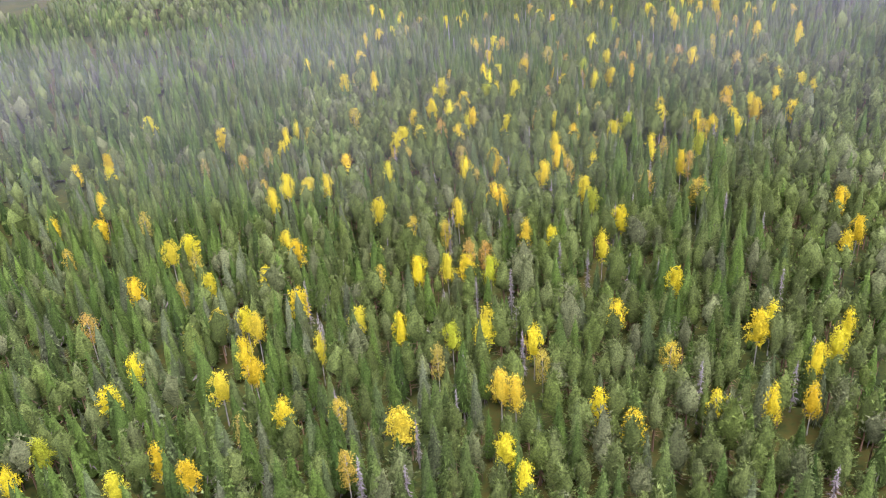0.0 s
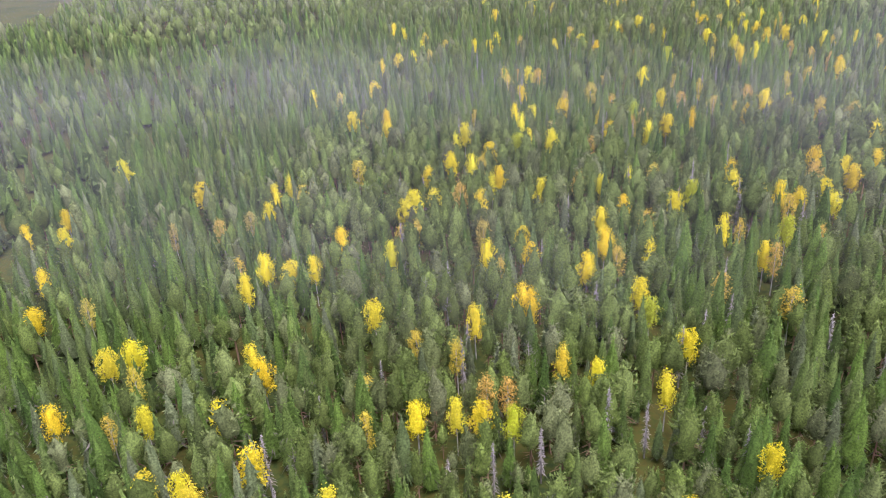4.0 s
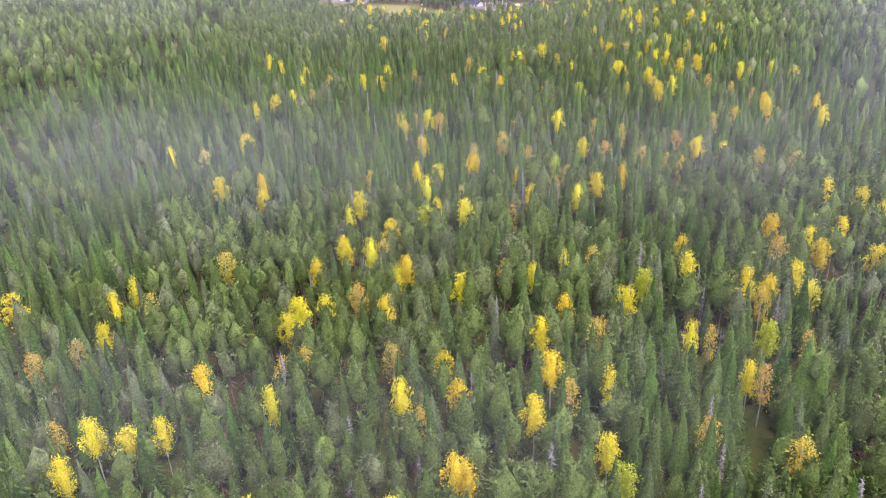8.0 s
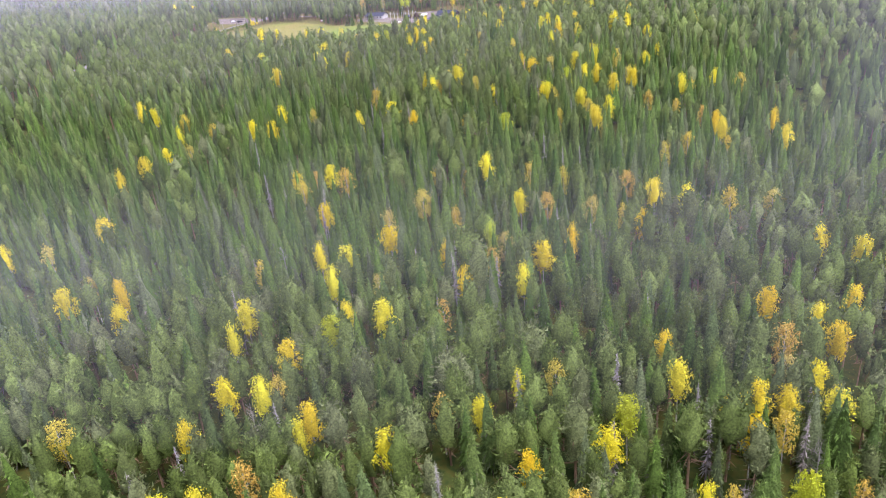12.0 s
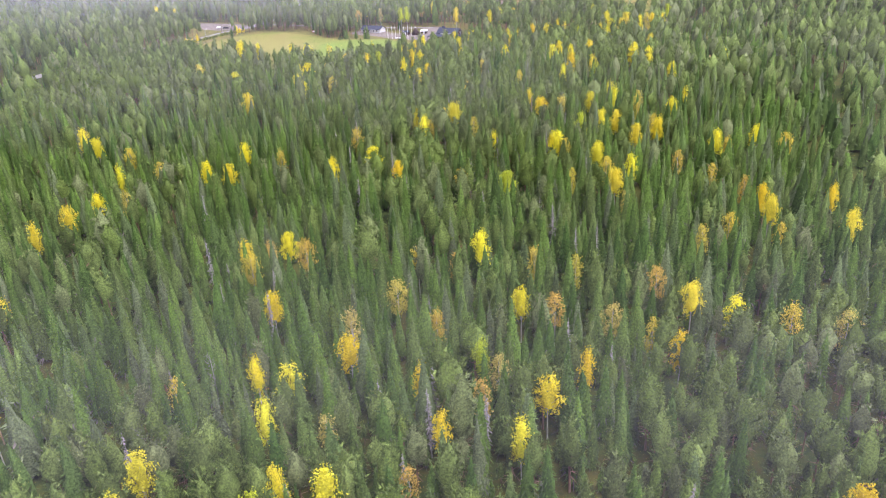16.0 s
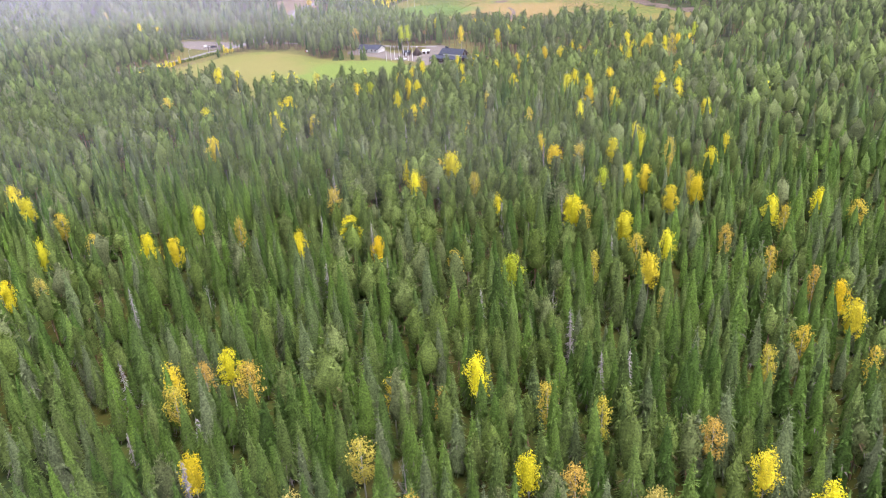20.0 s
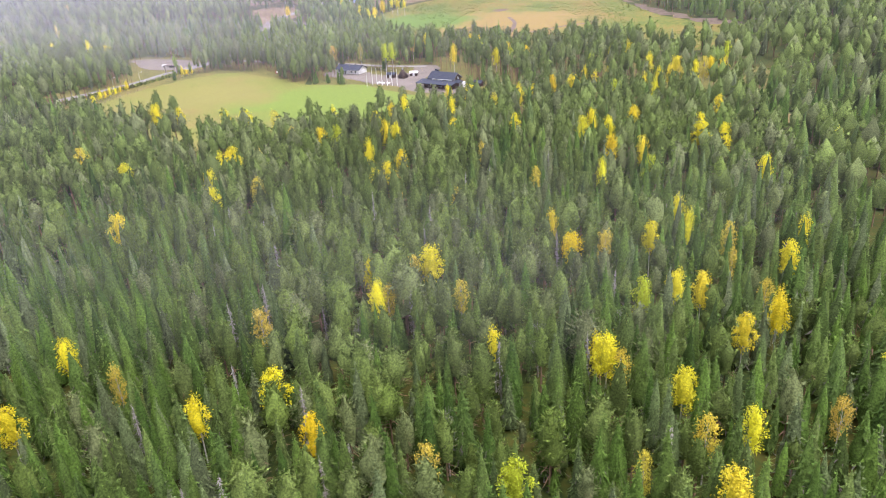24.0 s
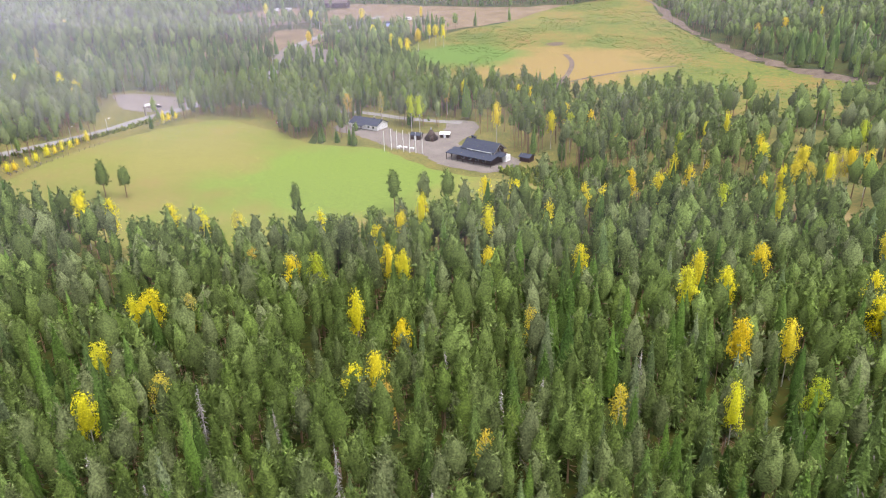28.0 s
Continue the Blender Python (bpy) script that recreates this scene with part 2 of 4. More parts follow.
def smooth(a, lo, hi):
    k = np.clip((a - lo) / (hi - lo), 0, 1)
    return k * k * (3 - 2 * k)


def land(x, y):
    """Height of the ground: it climbs through the forest to the level of the meadow, then slowly on to the far hill."""
    x, y = np.asarray(x, float), np.asarray(y, float)
    z = sum(np.interp(y + d, GY, GZ) for d in (-28, -14, 0, 14, 28)) / 5
    lean = np.interp(y, (-720, -600, -420, -300, -72, 120), (0.05, 0.05, 0.03, 0, -0.05, -0.05))
    z = z + lean * np.clip(x + 24, -190, 0)
    z = z + 0.14 * np.clip(x - 228, 0, 480) * smooth(y, -144, 144)
    return z


def mesh_of(name, verts, faces, mats=(), index=None, tone=None):
    """A mesh from arrays of corners and triangles."""
    me = bpy.data.meshes.new(name)
    v, f = np.asarray(verts, np.float32), np.asarray(faces, np.int32)
    me.vertices.add(len(v))
    me.vertices.foreach_set("co", v.ravel())
    me.loops.add(f.size)
    me.loops.foreach_set("vertex_index", f.ravel())
    me.polygons.add(len(f))
    me.polygons.foreach_set("loop_start", np.arange(0, f.size, f.shape[1], dtype=np.int32))
    for m in mats:
        me.materials.append(m)
    if index is not None:
        me.polygons.foreach_set("material_index", np.asarray(index, np.int32))
    if tone is not None:
        me.attributes.new("tone", "FLOAT", "POINT").data.foreach_set("value", np.asarray(tone, np.float32))
    me.update(calc_edges=True)
    return me


def grid_mesh(name, xs, ys, mat):
    gx, gy = np.meshgrid(xs, ys)
    v = np.stack([gx, gy, land(gx, gy)], -1).reshape(-1, 3)
    n, i, j = len(xs), *np.meshgrid(np.arange(len(xs) - 1), np.arange(len(ys) - 1))
    a = (j * n + i).ravel()
    me = mesh_of(name, v, np.stack([a, a + 1, a + n + 1, a + n], 1), [mat])
    me.polygons.foreach_set("use_smooth", np.ones(len(me.polygons), bool))
    return me


far = np.array([900, 1300, 1900, 2800, 4000.0])
tagged(new("ground", grid_mesh("ground", np.concatenate([-far[::-1], np.arange(-760, 761, 9.5), far]),
                               np.concatenate([[-1600, -1200, -900], np.arange(-780, 761, 9.5), far]), FLOOR)),
       "mossy forest floor with yellow-brown heath", "ground", kind="structure")


def rounded(points, per=6):
    """A closed smooth line through the points."""
    p, out = [Vector(q) for q in points], []
    for k in range(len(p)):
        a, b, c, d = p[k - 1], p[k], p[(k + 1) % len(p)], p[(k + 2) % len(p)]
        for s in range(per):
            t = s / per
            out.append(0.5 * (2 * b + (c - a) * t + (2 * a - 5 * b + 4 * c - d) * t * t + (3 * b - a - 3 * c + d) * t ** 3))
    return np.array([tuple(q) for q in out])


def patch(name, points, mat, lift, label, category, ragged=1.5, seed=1):
    """A sheet of ground cover draped on the land inside a smooth, slightly ragged outline."""
    rng = np.random.default_rng(seed)
    edge = rounded(points) + rng.normal(0, ragged * 0.35, (len(points) * 6, 2))
    n = len(edge)
    lo, hi = edge.min(0), edge.max(0)
    gx, gy = np.meshgrid(np.arange(lo[0], hi[0], 8.0), np.arange(lo[1], hi[1], 8.0))
    v, _, f, *_ = delaunay_2d_cdt([Vector(q) for q in edge] + [Vector(q) for q in zip(gx.ravel(), gy.ravel())], [(i, (i + 1) % n) for i in range(n)], [], 1, 1e-4)
    v = np.array([tuple(q) for q in v])
    v = np.column_stack([v, land(v[:, 0], v[:, 1]) + lift])
    f = [q for q in f if len(q) == 3]
    ob = new(name, mesh_of(name, v, f, [mat]))
    return tagged(ob, label, category, kind="structure")


def ribbon(name, points, width, mat, lift, label, category="road"):
    """A road of that width draped on the land."""
    p = [Vector(q) for q in points]
    line = []
    for k in range(len(p) - 1):
        a, b, c, d = p[max(k - 1, 0)], p[k], p[k + 1], p[min(k + 2, len(p) - 1)]
        for s in range(10):
            t = s / 10
            line.append(0.5 * (2 * b + (c - a) * t + (2 * a - 5 * b + 4 * c - d) * t * t + (3 * b - a - 3 * c + d) * t ** 3))
    line = np.array([tuple(q) for q in line + [p[-1]]])
    along = np.gradient(line, axis=0)
    side = np.column_stack([-along[:, 1], along[:, 0]]) / np.linalg.norm(along, axis=1)[:, None]
    rows = [line + side * width * s for s in (-0.5, -0.17, 0.17, 0.5)]
    v = np.concatenate([np.column_stack([r, land(r[:, 0], r[:, 1]) + lift]) for r in rows])
    n = len(line)
    f = [(r * n + i, r * n + i + 1, (r + 1) * n + i + 1, (r + 1) * n + i) for r in range(3) for i in range(n - 1)]
    return tagged(new(name, mesh_of(name, v, f, [mat])), label, category, kind="structure"), line


FIELD = [(-128, -96), (-127, -72), (-124, -51), (-120, -36), (-111, -18), (-99, 4), (-87, 16), (-74, 23), (-55, 12), (-40, 0), (-26, -14), (3, -23), (14, -34), (24, -47), (38, -61), (59, -70), (79, -76),
         (100, -80), (106, -88), (84, -98), (58, -112), (34, -126), (6, -140), (-27, -136), (-58, -130), (-92, -118)]
ROUGH = [(-168, -110), (-158, -40), (-152, 20), (-152, 78), (-80, 78), (-20, 66), (40, 44), (90, 48), (150, 20), (205, -20), (215, -70), (186, -110), (150, -112), (110, -96), (40, -130), (-30, -146), (-100, -134)]
YARD = [(-18, 8), (-16, 20), (-6, 22), (6, 13), (14, 0), (26, -2), (34, 4), (37, 22), (48, 17), (49, -1), (40, -18), (44, -26), (62, -40), (64, -52), (52, -61), (36, -52), (29, -42), (24, -33), (11, -24), (4, -14), (-5, -4)]
PARKING = [(-150, 70), (-141, 55), (-133, 42), (-121, 36), (-106, 38), (-98, 54), (-108, 67), (-126, 73), (-140, 75)]
TURNOUT = [(-84, 178), (-88, 200), (-84, 234), (-60, 222), (-43, 198), (-40, 177), (-62, 174)]
SLOPE = [(-2, 180), (5, 230), (38, 290), (87, 330), (140, 398), (224, 440), (216, 340), (219, 228), (226, 160), (240, 106), (254, 60), (232, 10), (187, 14), (156, 22), (120, 34), (88, 48), (56, 84), (20, 118)]
TAN = [(66, 176), (84, 212), (108, 242), (145, 220), (164, 178), (170, 132), (152, 66), (122, 44), (94, 52), (72, 90)]
HEATH = [(-182, 188), (-150, 176), (-104, 190), (-84, 200), (-62, 250), (-75, 300), (-106, 290), (-108, 216), (-150, 208)]
UPPER_HEATH = [(-62, 300), (-36, 292), (-11, 284), (59, 312), (139, 368), (146, 402), (60, 404), (-20, 432), (-66, 424), (-84, 350)]
CAMP = [(-178, 308), (-166, 346), (-132, 392), (-100, 392), (-96, 328), (-134, 312)]
STRIP = [(96, -68), (122, -76), (150, -94), (176, -118), (200, -150), (188, -152), (166, -126), (148, -108), (118, -86)]
SCREE = [(224, 438), (226, 340), (226, 240), (233, 168), (246, 112), (262, 66), (257, 62), (241, 100), (228, 150), (221, 200), (219, 260), (218, 340)]

patch("rough_grass", ROUGH, DRY_FLOOR, 0.05, "olive and straw-coloured rough grass round the houses", "grass", ragged=6, seed=12)
patch("meadow", FIELD, MEADOW, 0.1, "mown meadow of green and straw-yellow grass", "meadow", seed=2)
patch("yard", YARD, GRAVEL, 0.16, "pinkish gravel yard round the lodge", "yard", seed=4)
patch("parking", PARKING, GRAVEL, 0.12, "pale gravel parking place beside the road", "parking place", seed=5)
patch("turnout", TURNOUT, GRAVEL, 0.12, "pale gravel clearing at the road's fork", "clearing", seed=6)
patch("hill_meadow", SLOPE, HERB, 0.12, "grassy ski slope, green with yellow patches", "hillside", seed=7)
patch("heath", HEATH, BROWN, 0.1, "brown open heath with worn tracks", "heath", ragged=6, seed=9)
patch("heath", UPPER_HEATH, BROWN, 0.1, "upper brown heath of the old slope", "heath", ragged=6, seed=13)
patch("camp_ground", CAMP, BROWN, 0.1, "bare camp ground among trees", "heath", ragged=6, seed=14)
patch("verge", STRIP, DRY, 0.12, "strip of dry yellow grass between trees", "grass", ragged=3, seed=10)
patch("scree", SCREE, SOIL, 0.26, "strip of dug stones and bare soil", "soil", ragged=7, seed=11)
road, road_line = ribbon("road", [(-195, -140), (-164, -78), (-147, -43), (-134, -24), (-127, -12), (-120, 2), (-114, 19), (-106, 36), (-97, 54), (-91, 80), (-80, 107), (-77, 147), (-78, 193), (-78, 240), (-58, 300), (-30, 370)], 7, ROAD, 0.2, "pale gravel road past the meadow")
side_road, side_line = ribbon("side_road", [(-94, 66), (-61, 59), (-32, 52), (-20, 46), (-7, 41), (17, 26), (42, 16)], 5, ROAD, 0.22, "narrow gravel road behind the white house")
track, track_line = ribbon("track", [(84, 60), (98, 98), (109, 130), (115, 160), (114, 185)], 3.2, SOIL, 0.3, "worn brown vehicle track up the slope", "track")
track_b, track_b_line = ribbon("track", [(100, 100), (124, 118), (150, 132), (178, 140)], 2.5, SOIL, 0.32, "thin wheel track across dry grass", "track")


# ---- trees ----
def kites(root, way, length, width, sag, fold):
    """Leaf sprays: each a folded kite of two triangles from root along way. Arrays of one row a spray."""
    way = way / np.linalg.norm(way, axis=1)[:, None]
    side = np.cross(way, (0, 0, 1.0))
    side /= np.maximum(np.linalg.norm(side, axis=1), 1e-6)[:, None]
    down = np.array((0, 0, -1.0))
    L, W = length[:, None], width[:, None]
    mid = root + way * L * 0.55
    tip = root + way * L + down * (sag * length)[:, None]
    low = down * (fold * width)[:, None]
    v = np.stack([root, mid + side * W + low, mid - side * W + low, tip], 1).reshape(-1, 3)
    k = np.arange(len(root))[:, None] * 4
    f = np.concatenate([k + (0, 1, 3), k + (0, 3, 2)], 1).reshape(-1, 3)
    return v, f


def blades(rng, root, way, length, width, sag, level=0.0):
    """Pointed sprays: one slim triangle each, turned at random about its own line, or lying level."""
    way = way / np.linalg.norm(way, axis=1)[:, None]
    side = np.cross(way, rng.normal(0, 1, way.shape) * (1 - level) + np.array((0, 0, level)))
    side /= np.maximum(np.linalg.norm(side, axis=1), 1e-6)[:, None]
    tip = root + way * length[:, None] - np.outer(sag * length, (0, 0, 1.0))
    v = np.stack([root + side * width[:, None], root - side * width[:, None], tip], 1).reshape(-1, 3)
    return v, np.arange(len(v)).reshape(-1, 3)


def join(pieces):
    vs, fs, n = [], [], 0
    for v, f in pieces:
        vs.append(v)
        fs.append(f + n)
        n += len(v)
    return np.concatenate(vs), np.concatenate(fs)


def stem(path, radii, sides=5):
    """A tapered round stem along a path of points."""
    p = np.asarray(path, float)
    a = np.arange(sides) * 2 * math.pi / sides
    ring = np.stack([np.cos(a), np.sin(a), 0 * a], 1)
    v = np.concatenate([q + ring * r for q, r in zip(p, radii)])
    f = []
    for r in range(len(p) - 1):
        for i in range(sides):
            a, b = r * sides + i, r * sides + (i + 1) % sides
            f += [(a, b, b + sides), (a, b + sides, a + sides)]
    return v, np.array(f)


def lathe(rng, z, r, sides, ragged=0.16):
    """The dense inside of a crown: an uneven turned body, closed to a point at the top."""
    n = len(z)
    a = np.arange(sides) * 2 * math.pi / sides + rng.normal(0, 0.12, (n, sides))
    rr = r[:, None] * rng.normal(1, ragged, (n, sides)).clip(0.6, 1.4)
    zz = z[:, None] + rng.normal(0, 0.18, (n, sides))
    v = np.stack([rr * np.cos(a), rr * np.sin(a), zz], -1).reshape(-1, 3)
    i, j = np.arange(sides), (np.arange(sides) + 1) % sides
    f = [np.stack([k * sides + i, k * sides + j, (k + 1) * sides + j], 1) for k in range(n - 1)]
    f += [np.stack([k * sides + i, (k + 1) * sides + j, (k + 1) * sides + i], 1) for k in range(n - 1)]
    return v, np.concatenate(f)


def boughs(rng, z, r, turn, pitch, width, inner=0.3, sag=0.25):
    """Slim pointed boughs that lie like shingles round a crown: from inside it out past its skin."""
    out = np.column_stack([np.cos(turn), np.sin(turn), pitch])
    side = np.column_stack([-np.sin(turn), np.cos(turn), rng.normal(0, 0.45, len(z))]) * width[:, None]
    root = out * (r * inner)[:, None] + np.column_stack([0 * z, 0 * z, z])
    tip = out * r[:, None] + np.column_stack([0 * z, 0 * z, z - sag * r])
    v = np.stack([root + side, root - side, tip], 1).reshape(-1, 3)
    return v, np.arange(len(v)).reshape(-1, 3)


def spruce_shape(rng, level, height=13.0, radius=1.9, base=0.06):
    """Dense tapering spire: a ragged body under many slim drooping boughs laid like shingles, with grey dry ones low down."""
    each, rings, sides, dry = ((215, 8, 7, 30), (62, 5, 5, 10), (20, 4, 4, 0))[2 - level]
    t = np.linspace(0, 1, rings)
    body_r = np.minimum(1, 1.1 * (1 - t) ** 0.8) * np.interp(t, (0, 0.15), (0.72, 1))
    z = height * (base + (0.96 - base) * t)
    body = lathe(rng, z, radius * body_r * (0.74 if level else 0.88) + 0.03, sides, 0.22)
    q = rng.uniform(0, 1, each) ** 1.25 * 0.99
    whorl = np.round(q * 17) / 17
    q = q * 0.55 + whorl * 0.45
    skin = radius * np.minimum(1, 1.1 * (1 - q) ** 0.8) * np.interp(q, (0, 0.15), (0.72, 1)) + 0.12
    r = skin * rng.uniform(0.86, 1.24, each)
    w = (0.17, 0.3, 0.5)[2 - level] * np.interp(r, (0.2, 1.8), (0.45, 1.0))
    pitch = np.interp(q, (0, 0.5, 0.85, 1), (-0.1, 0.05, 0.5, 2.2)) + rng.normal(0, 0.1, each)
    green = boughs(rng, height * (base + (1 - base) * q) + 0.3, r, rng.uniform(0, 6.28, each), pitch, w, 0.42, 0.34)
    wood = [stem([(0, 0, -0.4), (0, 0, height * (0.9 if level == 2 else 0.5))], (0.16, 0.03), 4 if level == 2 else 3)]
    if dry:
        k = rng.uniform(0, 0.55, dry)
        out = radius * np.minimum(1, 1.1 * (1 - k) ** 0.8) * rng.uniform(1.0, 1.2, dry)
        wood.append(boughs(rng, height * (base * 0.7 + (1 - base) * k), out, rng.uniform(0, 6.28, dry), np.full(dry, -0.18), np.full(dry, 0.1 if level == 2 else 0.18), 0.3, 0.36))
    return join([green, body]), join(wood)


def pine_shape(rng, level, height=13.0, radius=1.8, base=0.36, size=0.95):
    """Bare stem and a blunt billowing crown: clusters of small upturned needle tufts on a lumpy body, grey dead twigs below."""
    n, each, rings, sides, dry = ((26, 14, 5, 6, 18), (12, 8, 4, 5, 6), (6, 5, 3, 4, 0))[2 - level]
    s = (np.arange(n) + rng.uniform(0.2, 0.8, n)) / n
    a = np.arange(n) * 2.4 + rng.normal(0, 0.4, n)
    lean = rng.normal(0, 0.014, 2)
    hull = ((0, 0.12, 0.4, 0.7, 0.9, 1), (0.5, 0.88, 1, 0.82, 0.5, 0.1))
    z = height * (base + (0.96 - base) * s)
    r = radius * np.interp(s, *hull) * rng.uniform(0.7, 1.05, n)
    way = np.stack([np.cos(a), np.sin(a), 0 * a], 1)
    mid = np.stack([lean[0] * z, lean[1] * z, z], 1)
    ends = mid + way * (r * 0.82)[:, None]
    k = np.repeat(np.arange(n), each)
    root = ends[k] + rng.normal(0, (0.3, 0.36, 0.4)[2 - level], (len(k), 3)) * (1, 1, 0.8)
    ln = (0.62, 0.8, 1.0)[2 - level] * size * rng.uniform(0.7, 1.25, len(k))
    aim = way[k] * 0.6 + (0, 0, 0.8) + rng.normal(0, 0.35, (len(k), 3))
    tuft = blades(rng, root - aim * 0.12, aim, ln, ln * (0.22, 0.3, 0.38)[2 - level], 0.06 + 0 * ln, 0.35)
    t = np.linspace(0.04, 1, rings)
    body = lathe(rng, height * (base + (0.95 - base) * t), radius * np.interp(t, *hull) * np.where(t == 1, 0.25, (0.68, 0.76, 0.84)[2 - level]), sides, 0.3)
    body[0][:, :2] += body[0][:, 2:] * lean
    top = np.array((lean[0], lean[1], 1.0)) * height
    if level < 2:
        wood = [stem([(0, 0, -0.4), top * (base + 0.25)], (0.17, 0.1), 3)]
    else:
        wood = [stem([(0, 0, -0.4), top * 0.5, top * 0.88], (0.18, 0.14, 0.04), 4)]
    if dry:
        h = rng.uniform(base - 0.2, base + 0.25, dry) * height
        wood.append(boughs(rng, h, radius * rng.uniform(0.6, 1.1, dry), rng.uniform(0, 6.28, dry), np.full(dry, -0.05), np.full(dry, 0.07 if level == 2 else 0.12), 0.1, 0.22))
    return join([tuft, body]), join(wood)


def birch_shape(rng, leaves, height=13.0, radius=1.5, base=0.45, size=0.33, dense=True):
    """Slim pale stem, rising limbs, and a loose oval crown of many small leaf sprays in clusters."""
    n = 32
    s = np.linspace(0.03, 1, n)
    a = np.cumsum(rng.uniform(1.7, 3.0, n))
    z = height * (base + (1 - base) * s)
    r = radius * np.sin(math.pi * (0.16 + 0.76 * s)) ** 0.8 * rng.uniform(0.45, 1.1, n)
    ends = np.stack([np.cos(a) * r, np.sin(a) * r, z], 1)
    k = rng.integers(0, n, leaves)
    root = ends[k] * (1, 1, 1) + rng.normal(0, 1, (leaves, 3)) * (0.36, 0.36, 0.42)
    way = rng.normal(0, 1, (leaves, 3)) + (0, 0, -0.2)
    ln = size * rng.uniform(0.6, 1.3, leaves)
    crown = blades(rng, root, way, ln, ln * 0.34, 0.2 + 0 * ln)
    if dense:
        t = np.linspace(0.12, 0.92, 5)
        crown = join([crown, lathe(rng, height * (base + (1 - base) * t), radius * 0.55 * np.sin(math.pi * (0.16 + 0.76 * t)), 6, 0.3)])
    limbs = [stem([(0, 0, ends[i][2] - r[i] * 1.1 - 0.4), ends[i]], (0.05, 0.012), 3) for i in range(0, n, 2)]
    trunk = join([stem([(0, 0, -0.4), (0.1, 0.05, height * 0.5), (0, 0, height * 0.93)], (0.14, 0.1, 0.02))] + limbs)
    return crown, trunk


def snag_shape(rng, twigs, height=13.0):
    """Dead grey spruce: bare stem and drooping dry twigs."""
    z = height * rng.uniform(0.2, 0.97, twigs)
    a = rng.uniform(0, 2 * math.pi, twigs)
    ln = 1.5 * (1.05 - z / height) ** 0.6 * rng.uniform(0.5, 1.2, twigs)
    way = np.stack([np.cos(a), np.sin(a), rng.uniform(-0.8, 0.1, twigs)], 1)
    crown = kites(np.stack([0 * z, 0 * z, z], 1), way, ln, np.full(twigs, 0.09), 0.2 + 0 * z, 0.3 + 0 * z)
    return crown, stem([(0, 0, -0.4), (0.1, 0, height * 0.5), (0.05, 0.1, height)], (0.2, 0.14, 0.02))


def bare_shape(rng, limbs, height=11.0):
    """Bare, wide-branched grey tree that has lost its leaves."""
    parts = [stem([(0, 0, -0.4), (0.1, 0, height * 0.5), (0, 0, height)], (0.16, 0.12, 0.02))]
    for i in range(limbs):
        a, z = rng.uniform(0, 6.28), height * rng.uniform(0.35, 0.95)
        ln = rng.uniform(1.2, 2.6) * (1.25 - z / height)
        e = np.array((math.cos(a) * ln, math.sin(a) * ln, z + ln * rng.uniform(0.2, 0.8)))
        m = np.array((0, 0, z)) * 0.5 + e * 0.5 + (0, 0, -0.15)
        parts.append(stem([(0, 0, z), m, e], (0.06, 0.04, 0.012), 3))
        for _ in range(4):
            q = m + (e - m) * rng.uniform(0, 1)
            parts.append(stem([q, q + rng.normal(0, 0.5, 3) + (0, 0, 0.3)], (0.025, 0.008), 3))
    return join(parts)


def outward(v, f, rise=0.6, share=0.38):
    """Normals of a crown's needles: partly their own, partly those of the crown as a whole. Turns each face outwards."""
    v, f = np.asarray(v, float), np.asarray(f).copy()
    far_out = np.hypot(v[:, 0], v[:, 1]).max() + 1e-6
    whole = np.column_stack([v[:, :2] / np.maximum(np.hypot(v[:, 0], v[:, 1]), 0.35 * far_out)[:, None], np.full(len(v), rise)])
    whole /= np.linalg.norm(whole, axis=1)[:, None]
    own = np.cross(v[f[:, 1]] - v[f[:, 0]], v[f[:, 2]] - v[f[:, 0]])
    own /= np.maximum(np.linalg.norm(own, axis=1), 1e-9)[:, None]
    back = (own * whole[f].mean(1)).sum(1) < 0
    f[back] = f[back][:, ::-1]
    own[back] *= -1
    n = np.zeros_like(v)
    for c in range(3):
        np.add.at(n, f[:, c], own)
    n /= np.maximum(np.linalg.norm(n, axis=1), 1e-9)[:, None]
    n = n * (1 - share) + whole * share
    return f, n / np.linalg.norm(n, axis=1)[:, None]


def tree_thing(kind, shape, leaf_mat, bark_mat, label, group):
    (cv, cf), (tv, tf) = shape
    top = tagged(new(kind), label, "tree", group)
    cf, normals = outward(cv, cf)
    for nm, v, f, m in (("trunk", tv, tf, bark_mat), ("crown", cv, cf, leaf_mat)):
        me = mesh_of(kind + "_" + nm, v, f, [m])
        if nm == "crown":
            me.normals_split_custom_set_from_vertices(normals)
        ob = new(nm, me)
        ob.parent = top
    return top


def inside(poly, x, y):
    p, odd = np.array(poly, float), np.zeros(len(x), bool)
    for (ax, ay), (bx, by) in zip(p, np.roll(p, -1, 0)):
        hit = (ay > y) != (by > y)
        odd ^= hit & (x < (bx - ax) * (y - ay) / (by - ay + 1e-12) + ax)
    return odd


def near_line(line, x, y, d):
    return (((x[:, None] - line[None, ::3, 0]) ** 2 + (y[:, None] - line[None, ::3, 1]) ** 2).min(1)) < d * d


def stature(y):
    """Tall straight trees round the meadow, lower ones in the boggy forest below it."""
    return np.interp(y, (-700, -600, -480, -280, -190, -100, 40, 200, 400), (1.0, 1.04, 1.12, 1.1, 1.24, 1.3, 1.25, 1.15, 1.1))


def stand_at(x, y, turn, size, wide=None):
    w = size if wide is None else wide
    return Matrix.Translation((x, y, float(land(x, y)))) @ Matrix.Rotation(turn, 4, "Z") @ Matrix.Diagonal((w, w, size, 1))


